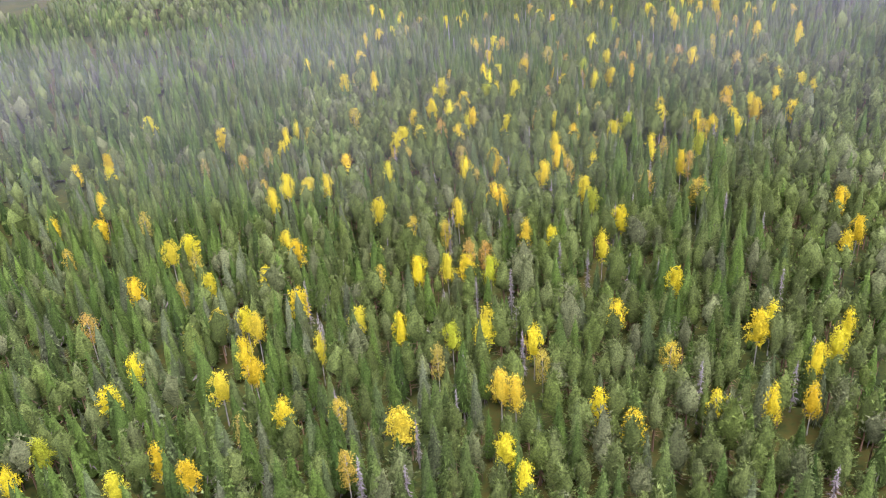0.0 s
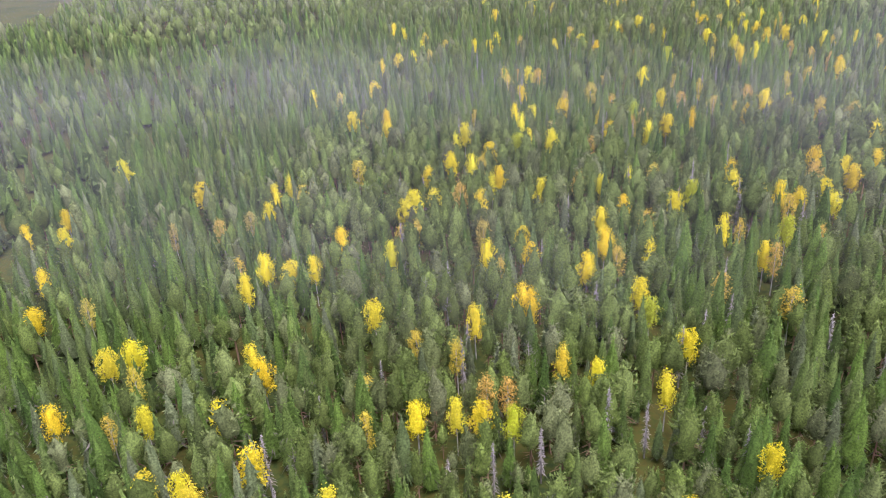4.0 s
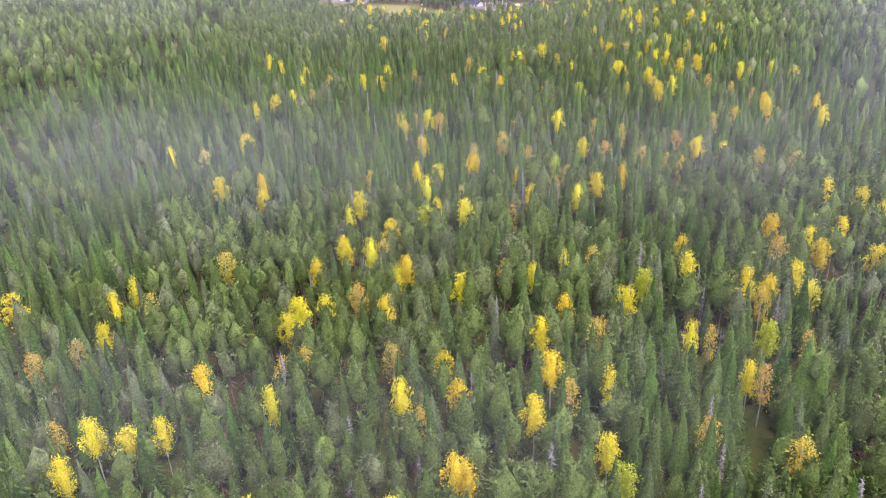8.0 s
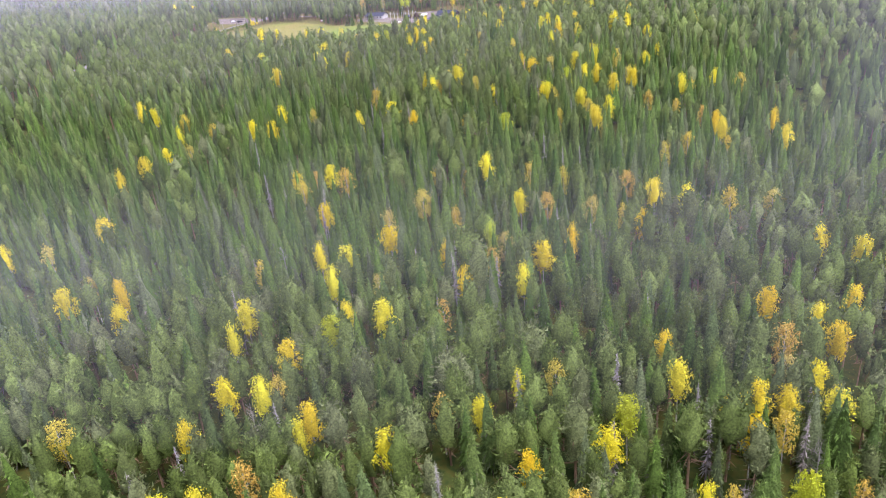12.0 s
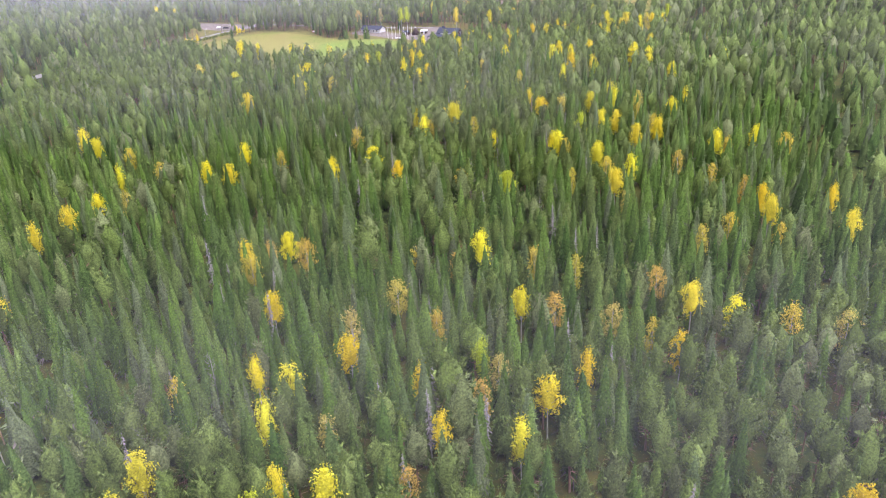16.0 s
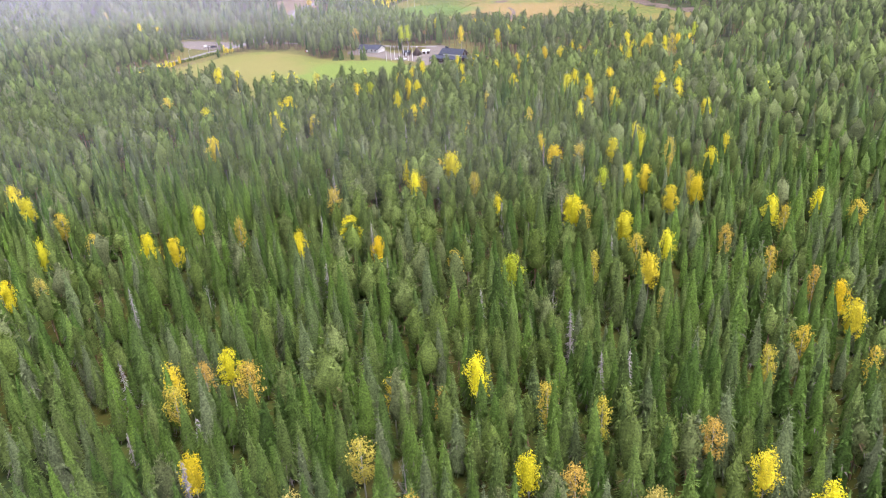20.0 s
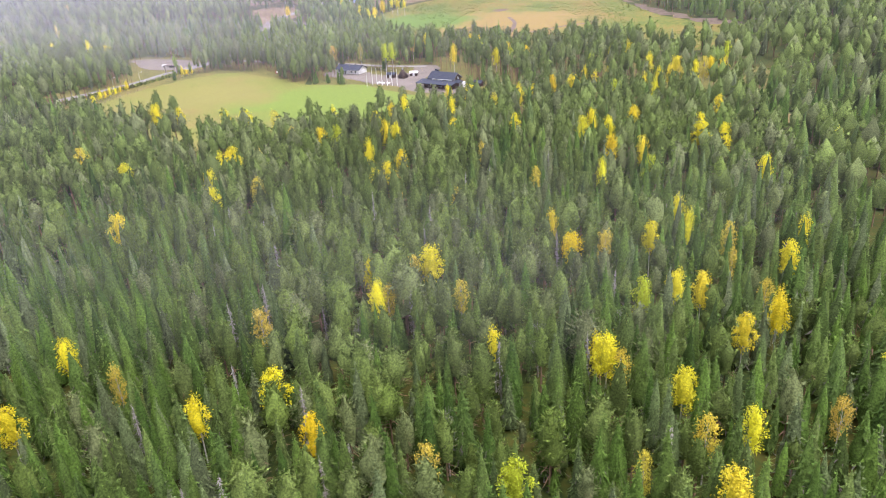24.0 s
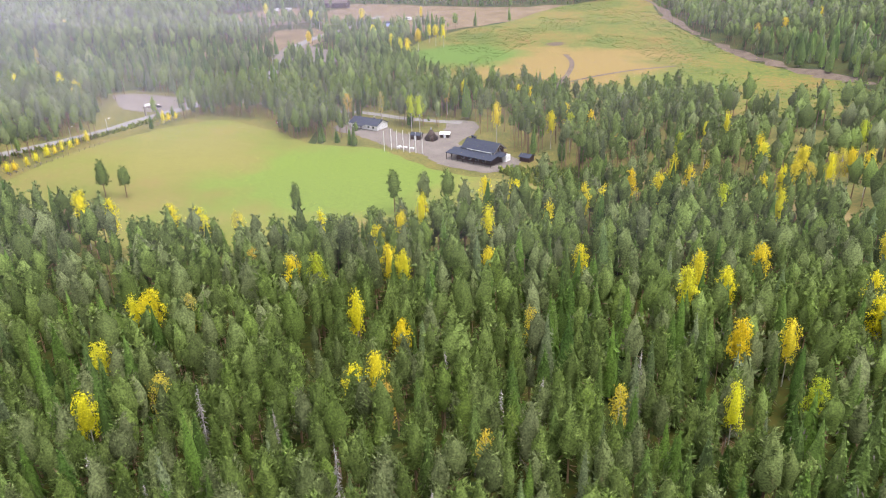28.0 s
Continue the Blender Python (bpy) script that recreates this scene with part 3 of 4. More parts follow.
# golden birches and aspens, stand by stand from the lower forest to the hill
GOLD_a = [(-59, -661), (-82, -660), (-46, -658), (15, -655), (-55, -653), (-80, -653), (11, -648), (-9, -645), (-33, -642), (34, -641), (-73, -639), (28, -636), (50, -634), (-50, -634), (12, -633), (60, -633), (9, -632), (68, -630), (-45, -628), (-74, -627), (-49, -623), (71, -621), (-32, -621), (15, -617), (-3, -616), (4, -615), (-15, -614), (77, -614), (-50, -613), (-25, -612), (62, -611), (-54, -610), (-61, -610), (4, -609), (81, -607), (33, -606), (66, -606), (-42, -605), (-91, -596), (-70, -595), (47, -594), (-55, -592), (-15, -591), (3, -589), (-3, -589), (-8, -588), (-51, -580), (-89, -579)]
GOLD_b = [(31, -577), (-55, -576), (18, -575), (-85, -575), (90, -575), (11, -571), (95, -568), (36, -564), (-121, -563), (-32, -560), (-9, -559), (-140, -559), (95, -553), (3, -552), (29, -552), (1, -551), (-69, -549), (-129, -548), (27, -546), (-59, -543), (-67, -541), (-54, -540), (15, -538), (-35, -533), (1, -532), (-10, -532), (30, -528), (57, -526), (-51, -526), (19, -525), (-141, -523), (-2, -522), (-155, -522), (64, -515), (49, -514), (18, -513), (-149, -511), (-37, -509), (-80, -508), (-16, -504), (24, -503), (-36, -503), (-30, -502), (62, -501), (38, -500), (60, -498), (79, -497), (-108, -497)]
GOLD_c = [(-83, -496), (1, -495), (66, -495), (71, -495), (43, -494), (78, -491), (-81, -489), (18, -488), (-15, -487), (-35, -486), (55, -486), (-13, -485), (100, -484), (26, -482), (88, -481), (-23, -476), (-30, -476), (56, -476), (-151, -475), (88, -474), (97, -471), (81, -467), (-19, -465), (-10, -460), (113, -459), (1, -456), (-32, -456), (-7, -454), (111, -451), (33, -449), (-30, -449), (104, -445), (20, -443), (-61, -441), (-11, -438), (40, -436), (-64, -430), (-78, -430), (17, -429), (49, -429), (-8, -428), (68, -427), (29, -425), (-15, -424), (3, -419), (83, -417), (77, -409), (40, -405)]
GOLD_d = [(-105, -401), (-15, -400), (-80, -392), (128, -382), (34, -381), (-25, -375), (-15, -371), (112, -371), (133, -364), (114, -362), (-87, -354), (77, -347), (-81, -345), (46, -341), (-76, -335), (86, -333), (14, -327), (78, -323), (-7, -320), (118, -320), (-40, -319), (133, -316), (6, -315), (-48, -315), (-76, -315), (67, -313), (66, -310), (95, -308), (47, -306), (104, -303), (107, -297), (-39, -297), (80, -292), (93, -291), (88, -290), (24, -287), (-94, -284), (117, -280), (-101, -277), (36, -272), (22, -272), (70, -267), (127, -267), (90, -265), (101, -260), (68, -252), (102, -249), (-47, -241)]
GOLD_e = [(136, -226), (88, -224), (-26, -223), (103, -222), (21, -214), (25, -212), (167, -208), (-31, -206), (96, -204), (107, -201), (134, -200), (29, -199), (128, -195), (-61, -195), (18, -188), (-29, -187), (-32, -187), (-28, -186), (132, -184), (92, -181), (101, -180), (97, -173), (6, -169), (0, -169), (27, -166), (114, -166), (48, -164), (71, -163), (23, -162), (148, -160), (19, -150), (25, -143), (49, -139), (2, -139), (-33, -138), (66, -137), (-42, -134), (-60, -133), (133, -130), (-70, -130), (30, -129), (118, -126), (78, -124), (84, -122), (132, -119), (58, -117), (102, -117), (140, -114)]
GOLD_f = [(49, -112), (94, -112), (114, -106), (148, -74), (112, -95), (154, -95), (-32, 35), (-7, 54), (44, 35), (57, -19), (70, 25), (75, 18), (73, -16), (79, -31), (87, -17), (95, -33), (133, -62), (147, -42), (143, -90), (149, -102), (161, -100), (170, -95), (176, -95),
          (264, 194), (295, 210), (-185, 42), (-167, 51), (-146, 26), (-126, 332), (-83, 309), (-66, 207), (-74, 297), (-41, 316), (2, 177), (7, 166), (12, 208), (24, 229), (9, 327), (19, 242), (257, 54), (-23, 237), (0, 186), (-6, 196), (30, 222)]
SHRUB = [(-131, -66), (-130, -63), (-129, -56), (-128, -51), (-127, -44), (-125, -36), (-124, -31), (-123, -27), (-121, -22), (-100, 18), (-98, 22), (-101, 14), (-126, -40)]
RUST_a = [(-17, -654), (-41, -645), (-22, -641), (17, -624), (-5, -624), (43, -620), (-65, -617), (-95, -612), (-77, -597), (-24, -594), (-79, -584), (-27, -583), (-3, -582), (1, -581), (-122, -579), (-11, -571), (-20, -569), (-108, -559), (59, -547), (45, -542), (-76, -538), (-6, -537), (22, -531), (59, -528), (-35, -523), (-105, -521), (-31, -520), (-13, -519), (-92, -517), (72, -516), (53, -514), (-84, -513), (30, -512), (-151, -504), (67, -502), (-23, -498), (-73, -497), (75, -487), (11, -486), (33, -482), (-60, -481), (78, -480), (-20, -475), (14, -454), (0, -441), (28, -434), (32, -428), (-30, -426)]
RUST_b = [(103, -424), (-74, -423), (93, -421), (65, -419), (58, -414), (21, -412), (3, -411), (47, -408), (-91, -405), (13, -400), (72, -400), (55, -393), (46, -389), (27, -386), (108, -385), (18, -383), (-23, -381), (90, -381), (-10, -376), (99, -376), (-19, -374), (77, -358), (112, -355), (107, -344), (66, -340), (-67, -336), (33, -335), (78, -334), (101, -332), (140, -323), (121, -322), (69, -315), (-64, -310), (-25, -308), (-78, -297), (0, -293), (106, -293), (42, -285), (26, -285), (105, -278), (32, -273), (78, -268), (108, -268), (45, -232), (69, -221), (27, -220), (-14, -218), (56, -194)]
RUST_c = [(-19, -187), (-81, -179), (-11, -163), (-21, -140), (120, -104), (167, -95), (101, -51), (-12, 16), (4, 15), (35, 34), (245, 191), (-258, 242), (-215, 119), (152, -105)]
ASPEN = [(23, -4), (19, 1), (86, -37), (120, -73), (192, -59)]


# ---- houses and yard ----
def part(name, me, parent, label="", m=None):
    ob = new(name, me)
    ob.parent = parent
    if m is not None:
        ob.matrix_basis = m
    return tagged(ob, label) if label else ob


def box(name, lo, hi, mat, bevel=0.0):
    bm = bmesh.new()
    bmesh.ops.create_cube(bm, size=1)
    for v in bm.verts:
        v.co = Vector([lo[k] + (v.co[k] + 0.5) * (hi[k] - lo[k]) for k in range(3)])
    if bevel:
        bmesh.ops.bevel(bm, geom=bm.edges[:], offset=bevel, segments=2, affect="EDGES")
    return done(name, bm, mat)


def done(name, bm, mat):
    me = bpy.data.meshes.new(name)
    bm.normal_update()
    bm.to_mesh(me)
    bm.free()
    me.materials.append(mat)
    return me


def prism(name, profile, lo, hi, mat, axis="x"):
    """A profile of (across, up) points drawn out from lo to hi along x or y."""
    bm = bmesh.new()
    put = (lambda s, a, b: (s, a, b)) if axis == "x" else (lambda s, a, b: (a, s, b))
    ends = [[bm.verts.new(put(s, a, b)) for a, b in profile] for s in (lo, hi)]
    bm.faces.new(ends[0])
    bm.faces.new(ends[1][::-1])
    for i in range(len(profile)):
        j = (i + 1) % len(profile)
        bm.faces.new((ends[0][j], ends[0][i], ends[1][i], ends[1][j]))
    bmesh.ops.recalc_face_normals(bm, faces=bm.faces)
    return done(name, bm, mat)


def rod(name, pts, radii, mat, sides=8):
    v, f = stem(pts, radii, sides)
    return mesh_of(name, v, f, [mat])


def slab(half, eave, ridge, side, thick=0.22, over=0.5):
    """Profile of one roof slope with thickness and overhang."""
    k = (ridge - eave) / half
    a = half + over
    return [(side * 0.0, ridge + 0.03), (side * a, eave - k * over + 0.03), (side * a, eave - k * over + 0.03 + thick), (side * 0.0, ridge + 0.03 + thick)]


def thing(name, x, y, turn, label, category, group="", lift=0.0):
    ob = tagged(new(name), label, category, group)
    ob.matrix_basis = Matrix.Translation((x, y, float(land(x, y)) + lift)) @ Matrix.Rotation(radians(turn), 4, "Z")
    return ob


def window(parent, name, lo, hi, mat=GLASS):
    """A window on a wall that faces -y: frame bars and a pane set in them."""
    (x0, y0, z0), (x1, _, z1) = lo, hi
    w = part(name, box("window_frame", (x0 - 0.08, y0 - 0.06, z0 - 0.08), (x1 + 0.08, y0 + 0.02, z1 + 0.08), WHITE, 0.02), parent)
    part("pane", box("pane", (x0, y0 - 0.08, z0), (x1, y0 - 0.062, z1), mat), w, "dark window pane")
    return w


def white_house():
    h = thing("white_house", -2.0, 11.7, -32.5, "long low white house with a dark pitched roof", "house", lift=0.12)
    wall = prism("wall", [(-4, -0.4), (4, -0.4), (4, 2.7), (0, 4.5), (-4, 2.7)], -8, 8, WHITE)
    part("wall", wall, h)
    part("plinth", box("plinth", (-8.06, -4.06, -0.4), (8.06, 4.06, 0.25), TIMBER), h, "grey stone plinth")
    for s in (-1, 1):
        part("roof", prism("roof", slab(4, 2.7, 4.5, s, over=0.7), -8.6, 8.6, ROOF), h, "dark grey felt roof slope")
    part("ridge", box("ridge", (-8.6, -0.15, 4.72), (8.6, 0.15, 4.82), ROOF, 0.03), h)
    porch = part("porch", box("porch", (-3.6, -6.2, -0.3), (0.6, -4.1, 0.1), TIMBER), h, "small porch of grey boards")
    part("porch_roof", prism("porch_roof", [(-6.6, 2.1), (-4.2, 2.75), (-4.2, 2.95), (-6.6, 2.3)], -4.0, 1.0, ROOF), porch, "dark lean-to roof")
    for px in (-3.5, 0.5):
        part("post", box("post", (px - 0.07, -6.2, 0.1), (px + 0.07, -6.06, 2.15), WHITE), porch)
    d = part("door", box("door", (-2.0, -4.06, 0.1), (-1.0, -3.98, 2.15), LOG, 0.02), h, "dark front door")
    part("handle", box("handle", (-1.2, -4.12, 1.05), (-1.12, -4.06, 1.15), METAL), d, "metal door handle")
    for wx in (-6.6, 2.4, 5.2):
        window(h, "window", (wx, -4.0, 1.0), (wx + 1.1, -4, 2.1))
    part("chimney", box("chimney", (2.4, 0.6, 4.0), (3.1, 1.3, 5.4), TIMBER, 0.03), h, "square chimney")
    part("fascia", box("fascia", (-8.62, -4.86, 2.22), (8.62, -4.74, 2.42), WHITE), h, "white eaves board")


def lodge():
    h = thing("lodge", 50.6, -41.8, -37.7, "dark timber lodge with a black roof and wide veranda", "house", lift=0.15)
    part("lower_wall", box("lower_wall", (-8.6, -6.8, -0.4), (8.8, 3.9, 3.0), LOG), h, "dark brown log wall")
    part("upper_wall", prism("upper_wall", [(-3.7, 2.9), (3.7, 2.9), (3.7, 4.6), (0, 7.2), (-3.7, 4.6)], -7.4, 7.4, LOG), h, "dark red-brown boarded gable")
    for s in (-1, 1):
        part("roof", prism("roof", slab(3.7, 4.6, 7.2, s, over=0.8), -8.2, 8.4, ROOF), h, "black felt roof slope")
        for gx in (-8.25, 8.35):
            part("bargeboard", prism("bargeboard", [(0, 7.0), (s * 4.5, 3.84), (s * 4.5, 4.1), (0, 7.26)], gx, gx + 0.1, TIMBER), h)
    low = part("veranda_roof", prism("veranda_roof", [(-9.7, 2.7), (-3.75, 3.75), (-3.75, 3.95), (-9.7, 2.9)], -12.0, 10.6, ROOF), h, "low black veranda roof")
    part("side_roof", prism("side_roof", [(-12.3, 2.6), (-7.45, 3.72), (-7.45, 3.9), (-12.3, 2.8)], -3.72, 4.2, ROOF, "y"), low)
    part("side_roof", prism("side_roof", [(7.45, 3.72), (11.0, 2.8), (11.0, 3.0), (7.45, 3.9)], -3.72, 1.0, ROOF, "y"), low)
    for k in range(9):
        px = -11.8 + k * 2.75
        part("post", box("post", (px - 0.09, -9.4, -0.35), (px + 0.09, -9.22, 2.75), LOG), h)
    for py in (-6, -2.6, 0.8, 4):
        part("post", box("post", (-12.0, py - 0.09, -0.35), (-11.82, py + 0.09, 2.7), LOG), h)
    part("deck", box("deck", (-12.2, -9.6, -0.4), (-8.6, 4.2, 0.06), TIMBER), h, "grey boarded deck")
    part("deck", box("deck", (-8.6, -9.6, -0.4), (10.4, -6.8, 0.06), TIMBER), h, "grey boarded deck")
    part("balcony_rail", box("balcony_rail", (-4.6, -4.9, 4.3), (7.6, -4.78, 4.5), WHITE), h, "long pale balcony rail")
    for k in range(7):
        px = -4.5 + k * 2.0
        part("baluster", box("baluster", (px - 0.05, -4.88, 3.55), (px + 0.05, -4.8, 4.15), WHITE), h)
    for wx in (-6, -2.5, 1, 4.5):
        window(h, "window", (wx, -6.8, 0.9), (wx + 1.3, -6.8, 2.1))
    for wx in (-5, -1.6, 1.8, 5):
        window(h, "window", (wx, -3.7, 3.95), (wx + 1.1, -3.7, 4.55))
    for wy, z0 in ((-1.9, 4.0), (0.8, 4.0)):
        g = part("gable_window", box("gable_window", (7.4, wy, z0), (7.46, wy + 1.0, z0 + 1.2), WHITE), h)
        part("pane", box("pane", (7.46, wy + 0.1, z0 + 0.1), (7.475, wy + 0.9, z0 + 1.1), GLASS), g)
    part("annex", box("annex", (8.85, 0.2, -0.4), (10.8, 3.6, 2.4), WHITE, 0.03), h, "small white annex by the gable")
    for cx, cz in ((-6.2, 8.3), (-5.0, 8.0)):
        c = part("chimney", box("chimney", (cx, 0.3, 5.6), (cx + 0.8, 1.1, cz), ROOF, 0.03), h, "black chimney")
        part("cap", box("cap", (cx - 0.1, 0.2, cz), (cx + 0.9, 1.2, cz + 0.12), ROOF), c)


def shed(name, x, y, turn, w, d, hgt, wall, roof, label, door=None):
    h = thing(name, x, y, turn, label, "shed", lift=0.1)
    part("wall", prism("wall", [(-d / 2, -0.3), (d / 2, -0.3), (d / 2, hgt), (0, hgt + d * 0.22), (-d / 2, hgt)], -w / 2, w / 2, wall), h)
    for s in (-1, 1):
        part("roof", prism("roof", slab(d / 2, hgt, hgt + d * 0.22, s, 0.14, 0.4), -w / 2 - 0.4, w / 2 + 0.4, roof), h)
    if door:
        part("door", box("door", (-0.5, -d / 2 - 0.06, 0), (0.6, -d / 2 - 0.003, 1.9), door, 0.02), h, "pale plank door")
    return h


def grill_hut():
    h = thing("grill_hut", 28.4, -12.4, 10, "cone-shaped brown grill hut with a smoke hood", "hut", lift=0.1)
    n, ring = 10, []
    v = [(math.cos(2 * math.pi * k / n) * r, math.sin(2 * math.pi * k / n) * r, z) for r, z in ((3.0, -0.3), (2.9, 0.9), (3.2, 0.8), (0.55, 4.6)) for k in range(n)]
    f = [(r * n + k, r * n + (k + 1) % n, (r + 1) * n + (k + 1) % n, (r + 1) * n + k) for r in range(3) for k in range(n)]
    part("roof", mesh_of("grill_hut", v, f, [THATCH]), h, "steep brown shingled cone")
    part("smoke_hood", rod("smoke_hood", [(0, 0, 4.4), (0, 0, 5.0), (0, 0, 5.3), (0, 0, 5.5)], (0.3, 0.3, 0.55, 0.05), METAL, 10), h, "pale metal smoke hood")
    part("entrance", prism("entrance", [(-0.8, -0.2), (0.8, -0.2), (0.8, 1.6), (0, 2.3), (-0.8, 1.6)], -3.4, -2.2, THATCH, "y"), h)
    part("door", box("door", (-0.5, -3.47, -0.1), (0.5, -3.41, 1.6), LOG, 0.02), h, "dark plank door")


def flagpole(x, y, z):
    h = thing("flagpole", x, y, 0, "tall white flagpole on the edge of the yard", "flagpole", "row of flagpoles", 0.1)
    part("pole", rod("pole", [(0, 0, -0.3), (0, 0, z * 0.5), (0, 0, z)], (0.12, 0.1, 0.06), WHITE), h)
    part("knob", rod("knob", [(0, 0, z - 0.02), (0, 0, z + 0.1), (0, 0, z + 0.2)], (0.07, 0.13, 0.02), WHITE), h)
    part("base_plate", box("base_plate", (-0.22, -0.22, -0.3), (0.22, 0.22, 0.1), METAL, 0.02), h)


def street_lamp(x, y, turn, z=6.5):
    h = thing("street_lamp", x, y, turn, "grey street lamp on a slim pole beside the road", "street lamp", "street lamps")
    part("pole", rod("pole", [(0, 0, -0.3), (0, 0, z * 0.6), (0, 0, z)], (0.1, 0.08, 0.06), METAL), h)
    part("arm", rod("arm", [(0, 0, z), (0.6, 0, z + 0.3), (1.4, 0, z + 0.35)], (0.05, 0.05, 0.04), METAL, 5), h)
    part("lamp_head", box("lamp_head", (1.2, -0.16, z + 0.26), (2.0, 0.16, z + 0.42), WHITE, 0.04), h, "pale lamp head")


def car(x, y, turn, paint, label):
    h = thing("car", x, y, turn, label, "car", "parked cars", 0.13)
    prof = [(-2.15, 0.3), (2.15, 0.3), (2.2, 0.72), (1.25, 0.92), (0.6, 1.42), (-1.3, 1.46), (-2.0, 0.98), (-2.2, 0.8)]
    bm = bmesh.new()
    ends = [[bm.verts.new((a, s * (0.86 if b < 1 else 0.68), b)) for a, b in prof] for s in (-1, 1)]
    bm.faces.new(ends[0])
    bm.faces.new(ends[1][::-1])
    for i in range(len(prof)):
        j = (i + 1) % len(prof)
        bm.faces.new((ends[0][j], ends[0][i], ends[1][i], ends[1][j]))
    bmesh.ops.recalc_face_normals(bm, faces=bm.faces)
    bmesh.ops.bevel(bm, geom=bm.edges[:], offset=0.06, segments=2, affect="EDGES")
    body = part("body", done("car_body", bm, paint), h)
    part("windscreen", mesh_of("windscreen", [(1.26, -0.66, 0.97), (1.26, 0.66, 0.97), (0.67, 0.58, 1.42), (0.67, -0.58, 1.42)], [(0, 1, 2, 3)], [GLASS]), body, "dark windscreen")
    for wx in (-1.35, 1.35):
        for s in (-1, 1):
            w = part("wheel", rod("wheel", [(0, 0, -0.11), (0, 0, -0.1), (0, 0, 0.1), (0, 0, 0.11)], (0.2, 0.33, 0.33, 0.2), RUBBER, 12), h, "", Matrix.Translation((wx, s * 0.8, 0.33)) @ Matrix.Rotation(radians(90), 4, "X"))
            part("rim", rod("rim", [(0, 0, -0.12), (0, 0, 0.12)], (0.19, 0.19), METAL, 10), w, "grey rim")


def caravan(x, y, turn, w=6.5):
    h = thing("caravan", x, y, turn, "white caravan parked on the far heath", "caravan", "caravans", 0.1)
    part("body", prism("body", [(-w / 2, 0.5), (w / 2, 0.5), (w / 2 + 0.2, 1.5), (w / 2 - 0.3, 2.7), (-w / 2 + 0.3, 2.8), (-w / 2, 2.0)], -1.15, 1.15, CARWHITE, "y"), h)
    part("window", box("window", (-w * 0.3, -1.18, 1.5), (w * 0.3, -1.152, 2.1), GLASS), h, "dark side window")
    for s in (-1, 1):
        part("wheel", rod("wheel", [(0, 0, -0.1), (0, 0, 0.1)], (0.34, 0.34), RUBBER, 12), h, "", Matrix.Translation((0.2, s * 1.0, 0.34)) @ Matrix.Rotation(radians(90), 4, "X"))


def roadside_fence(a, b, n):
    h = tagged(new("fence"), "weathered grey rail fence along the road", "fence")
    p = [np.array(a) + (np.array(b) - np.array(a)) * k / n for k in range(n + 1)]
    for k, q in enumerate(p):
        z = float(land(*q))
        part("post", box("post", (q[0] - 0.08, q[1] - 0.08, z - 0.3), (q[0] + 0.08, q[1] + 0.08, z + 1.2), TIMBER), h)
        if k:
            o = p[k - 1]
            for up in (0.55, 1.05):
                part("rail", rod("rail", [(*o, float(land(*o)) + up), (*q, z + up)], (0.06, 0.06), TIMBER, 4), h)


def portal(x, y, turn):
    h = thing("gateway", x, y, turn, "pale wooden portal over the parking entrance", "gateway", lift=0.1)
    for s in (-1, 1):
        part("post", box("post", (s * 4.4 - 0.3, -0.3, -0.3), (s * 4.4 + 0.3, 0.3, 4.2), TIMBER, 0.04), h)
    part("beam", prism("beam", [(-5.2, 4.2), (5.2, 4.2), (4.6, 4.7), (0, 5.0), (-4.6, 4.7)], -0.3, 0.3, TIMBER, "y"), h, "pale cross beam")


white_house()
lodge()
grill_hut()
shed("storage_shed", 21.8, -10.2, -20, 4.4, 3.6, 2.1, LOG, ROOF, "small dark shed with a white door", WHITE)
shed("tool_shed", 34.6, -8.6, -12, 4.0, 3.0, 1.8, LOG, CARWHITE, "small dark shed under a pale metal roof", WHITE)
shed("store_hut", 67.8, -46.5, -35, 4.4, 4.0, 1.9, LOG, ROOF, "small black hut beside young trees")
for fx, fy, fz in ((9.0, -28.6, 8.6), (11.9, -26.7, 8.8), (14.2, -26.2, 8.7), (17.2, -29.8, 8.9), (20.0, -31.6, 8.8), (22.6, -32.2, 8.7), (25.4, -33.4, 8.8)):
    flagpole(fx, fy, fz)
for k, (bx, by, bt) in enumerate(((17.5, -25.5, 20), (20.5, -27, -10), (15, -24, 50))):
    tb = thing("picnic_table", bx, by, bt, "pale picnic table in the gravel yard", "table", "picnic tables", 0.14)
    part("tabletop", box("tabletop", (-1.0, -0.4, 0.72), (1.0, 0.4, 0.78), WHITE), tb)
    for s in (-1, 1):
        part("bench", box("bench", (-1.0, s * 0.75 - 0.14, 0.42), (1.0, s * 0.75 + 0.14, 0.47), WHITE), tb)
        part("leg", box("leg", (s * 0.7 - 0.05, -0.8, 0), (s * 0.7 + 0.05, 0.8, 0.08), WHITE), tb)
        part("leg", box("leg", (s * 0.7 - 0.05, -0.06, 0.08), (s * 0.7 + 0.05, 0.06, 0.72), WHITE), tb)
for lx, ly, lt in ((-141, -44, 60), (-128, -22, 60), (-119, -6, 40), (-107, 22, 40), (-98, 76, 0), (-57, 62, -90), (-84, 118, 0), (-82, 160, 0), (-27, 55, -90)):
    street_lamp(lx, ly, lt)
car(-121, 47, 28, CARWHITE, "white car parked on the gravel")
car(-115.5, 44, 28, CARDARK, "dark blue-black car parked on the gravel")
for cx, cy, ct in ((-166, 336, 10), (-168, 318, 60), (-118, 384, 5), (-128, 380, 80), (-106, 337, 20), (-114, 340, 30), (-4, 347, 15)):
    caravan(cx, cy, ct)
car(-12, 344, 20, CARDARK, "dark car parked far up the heath")
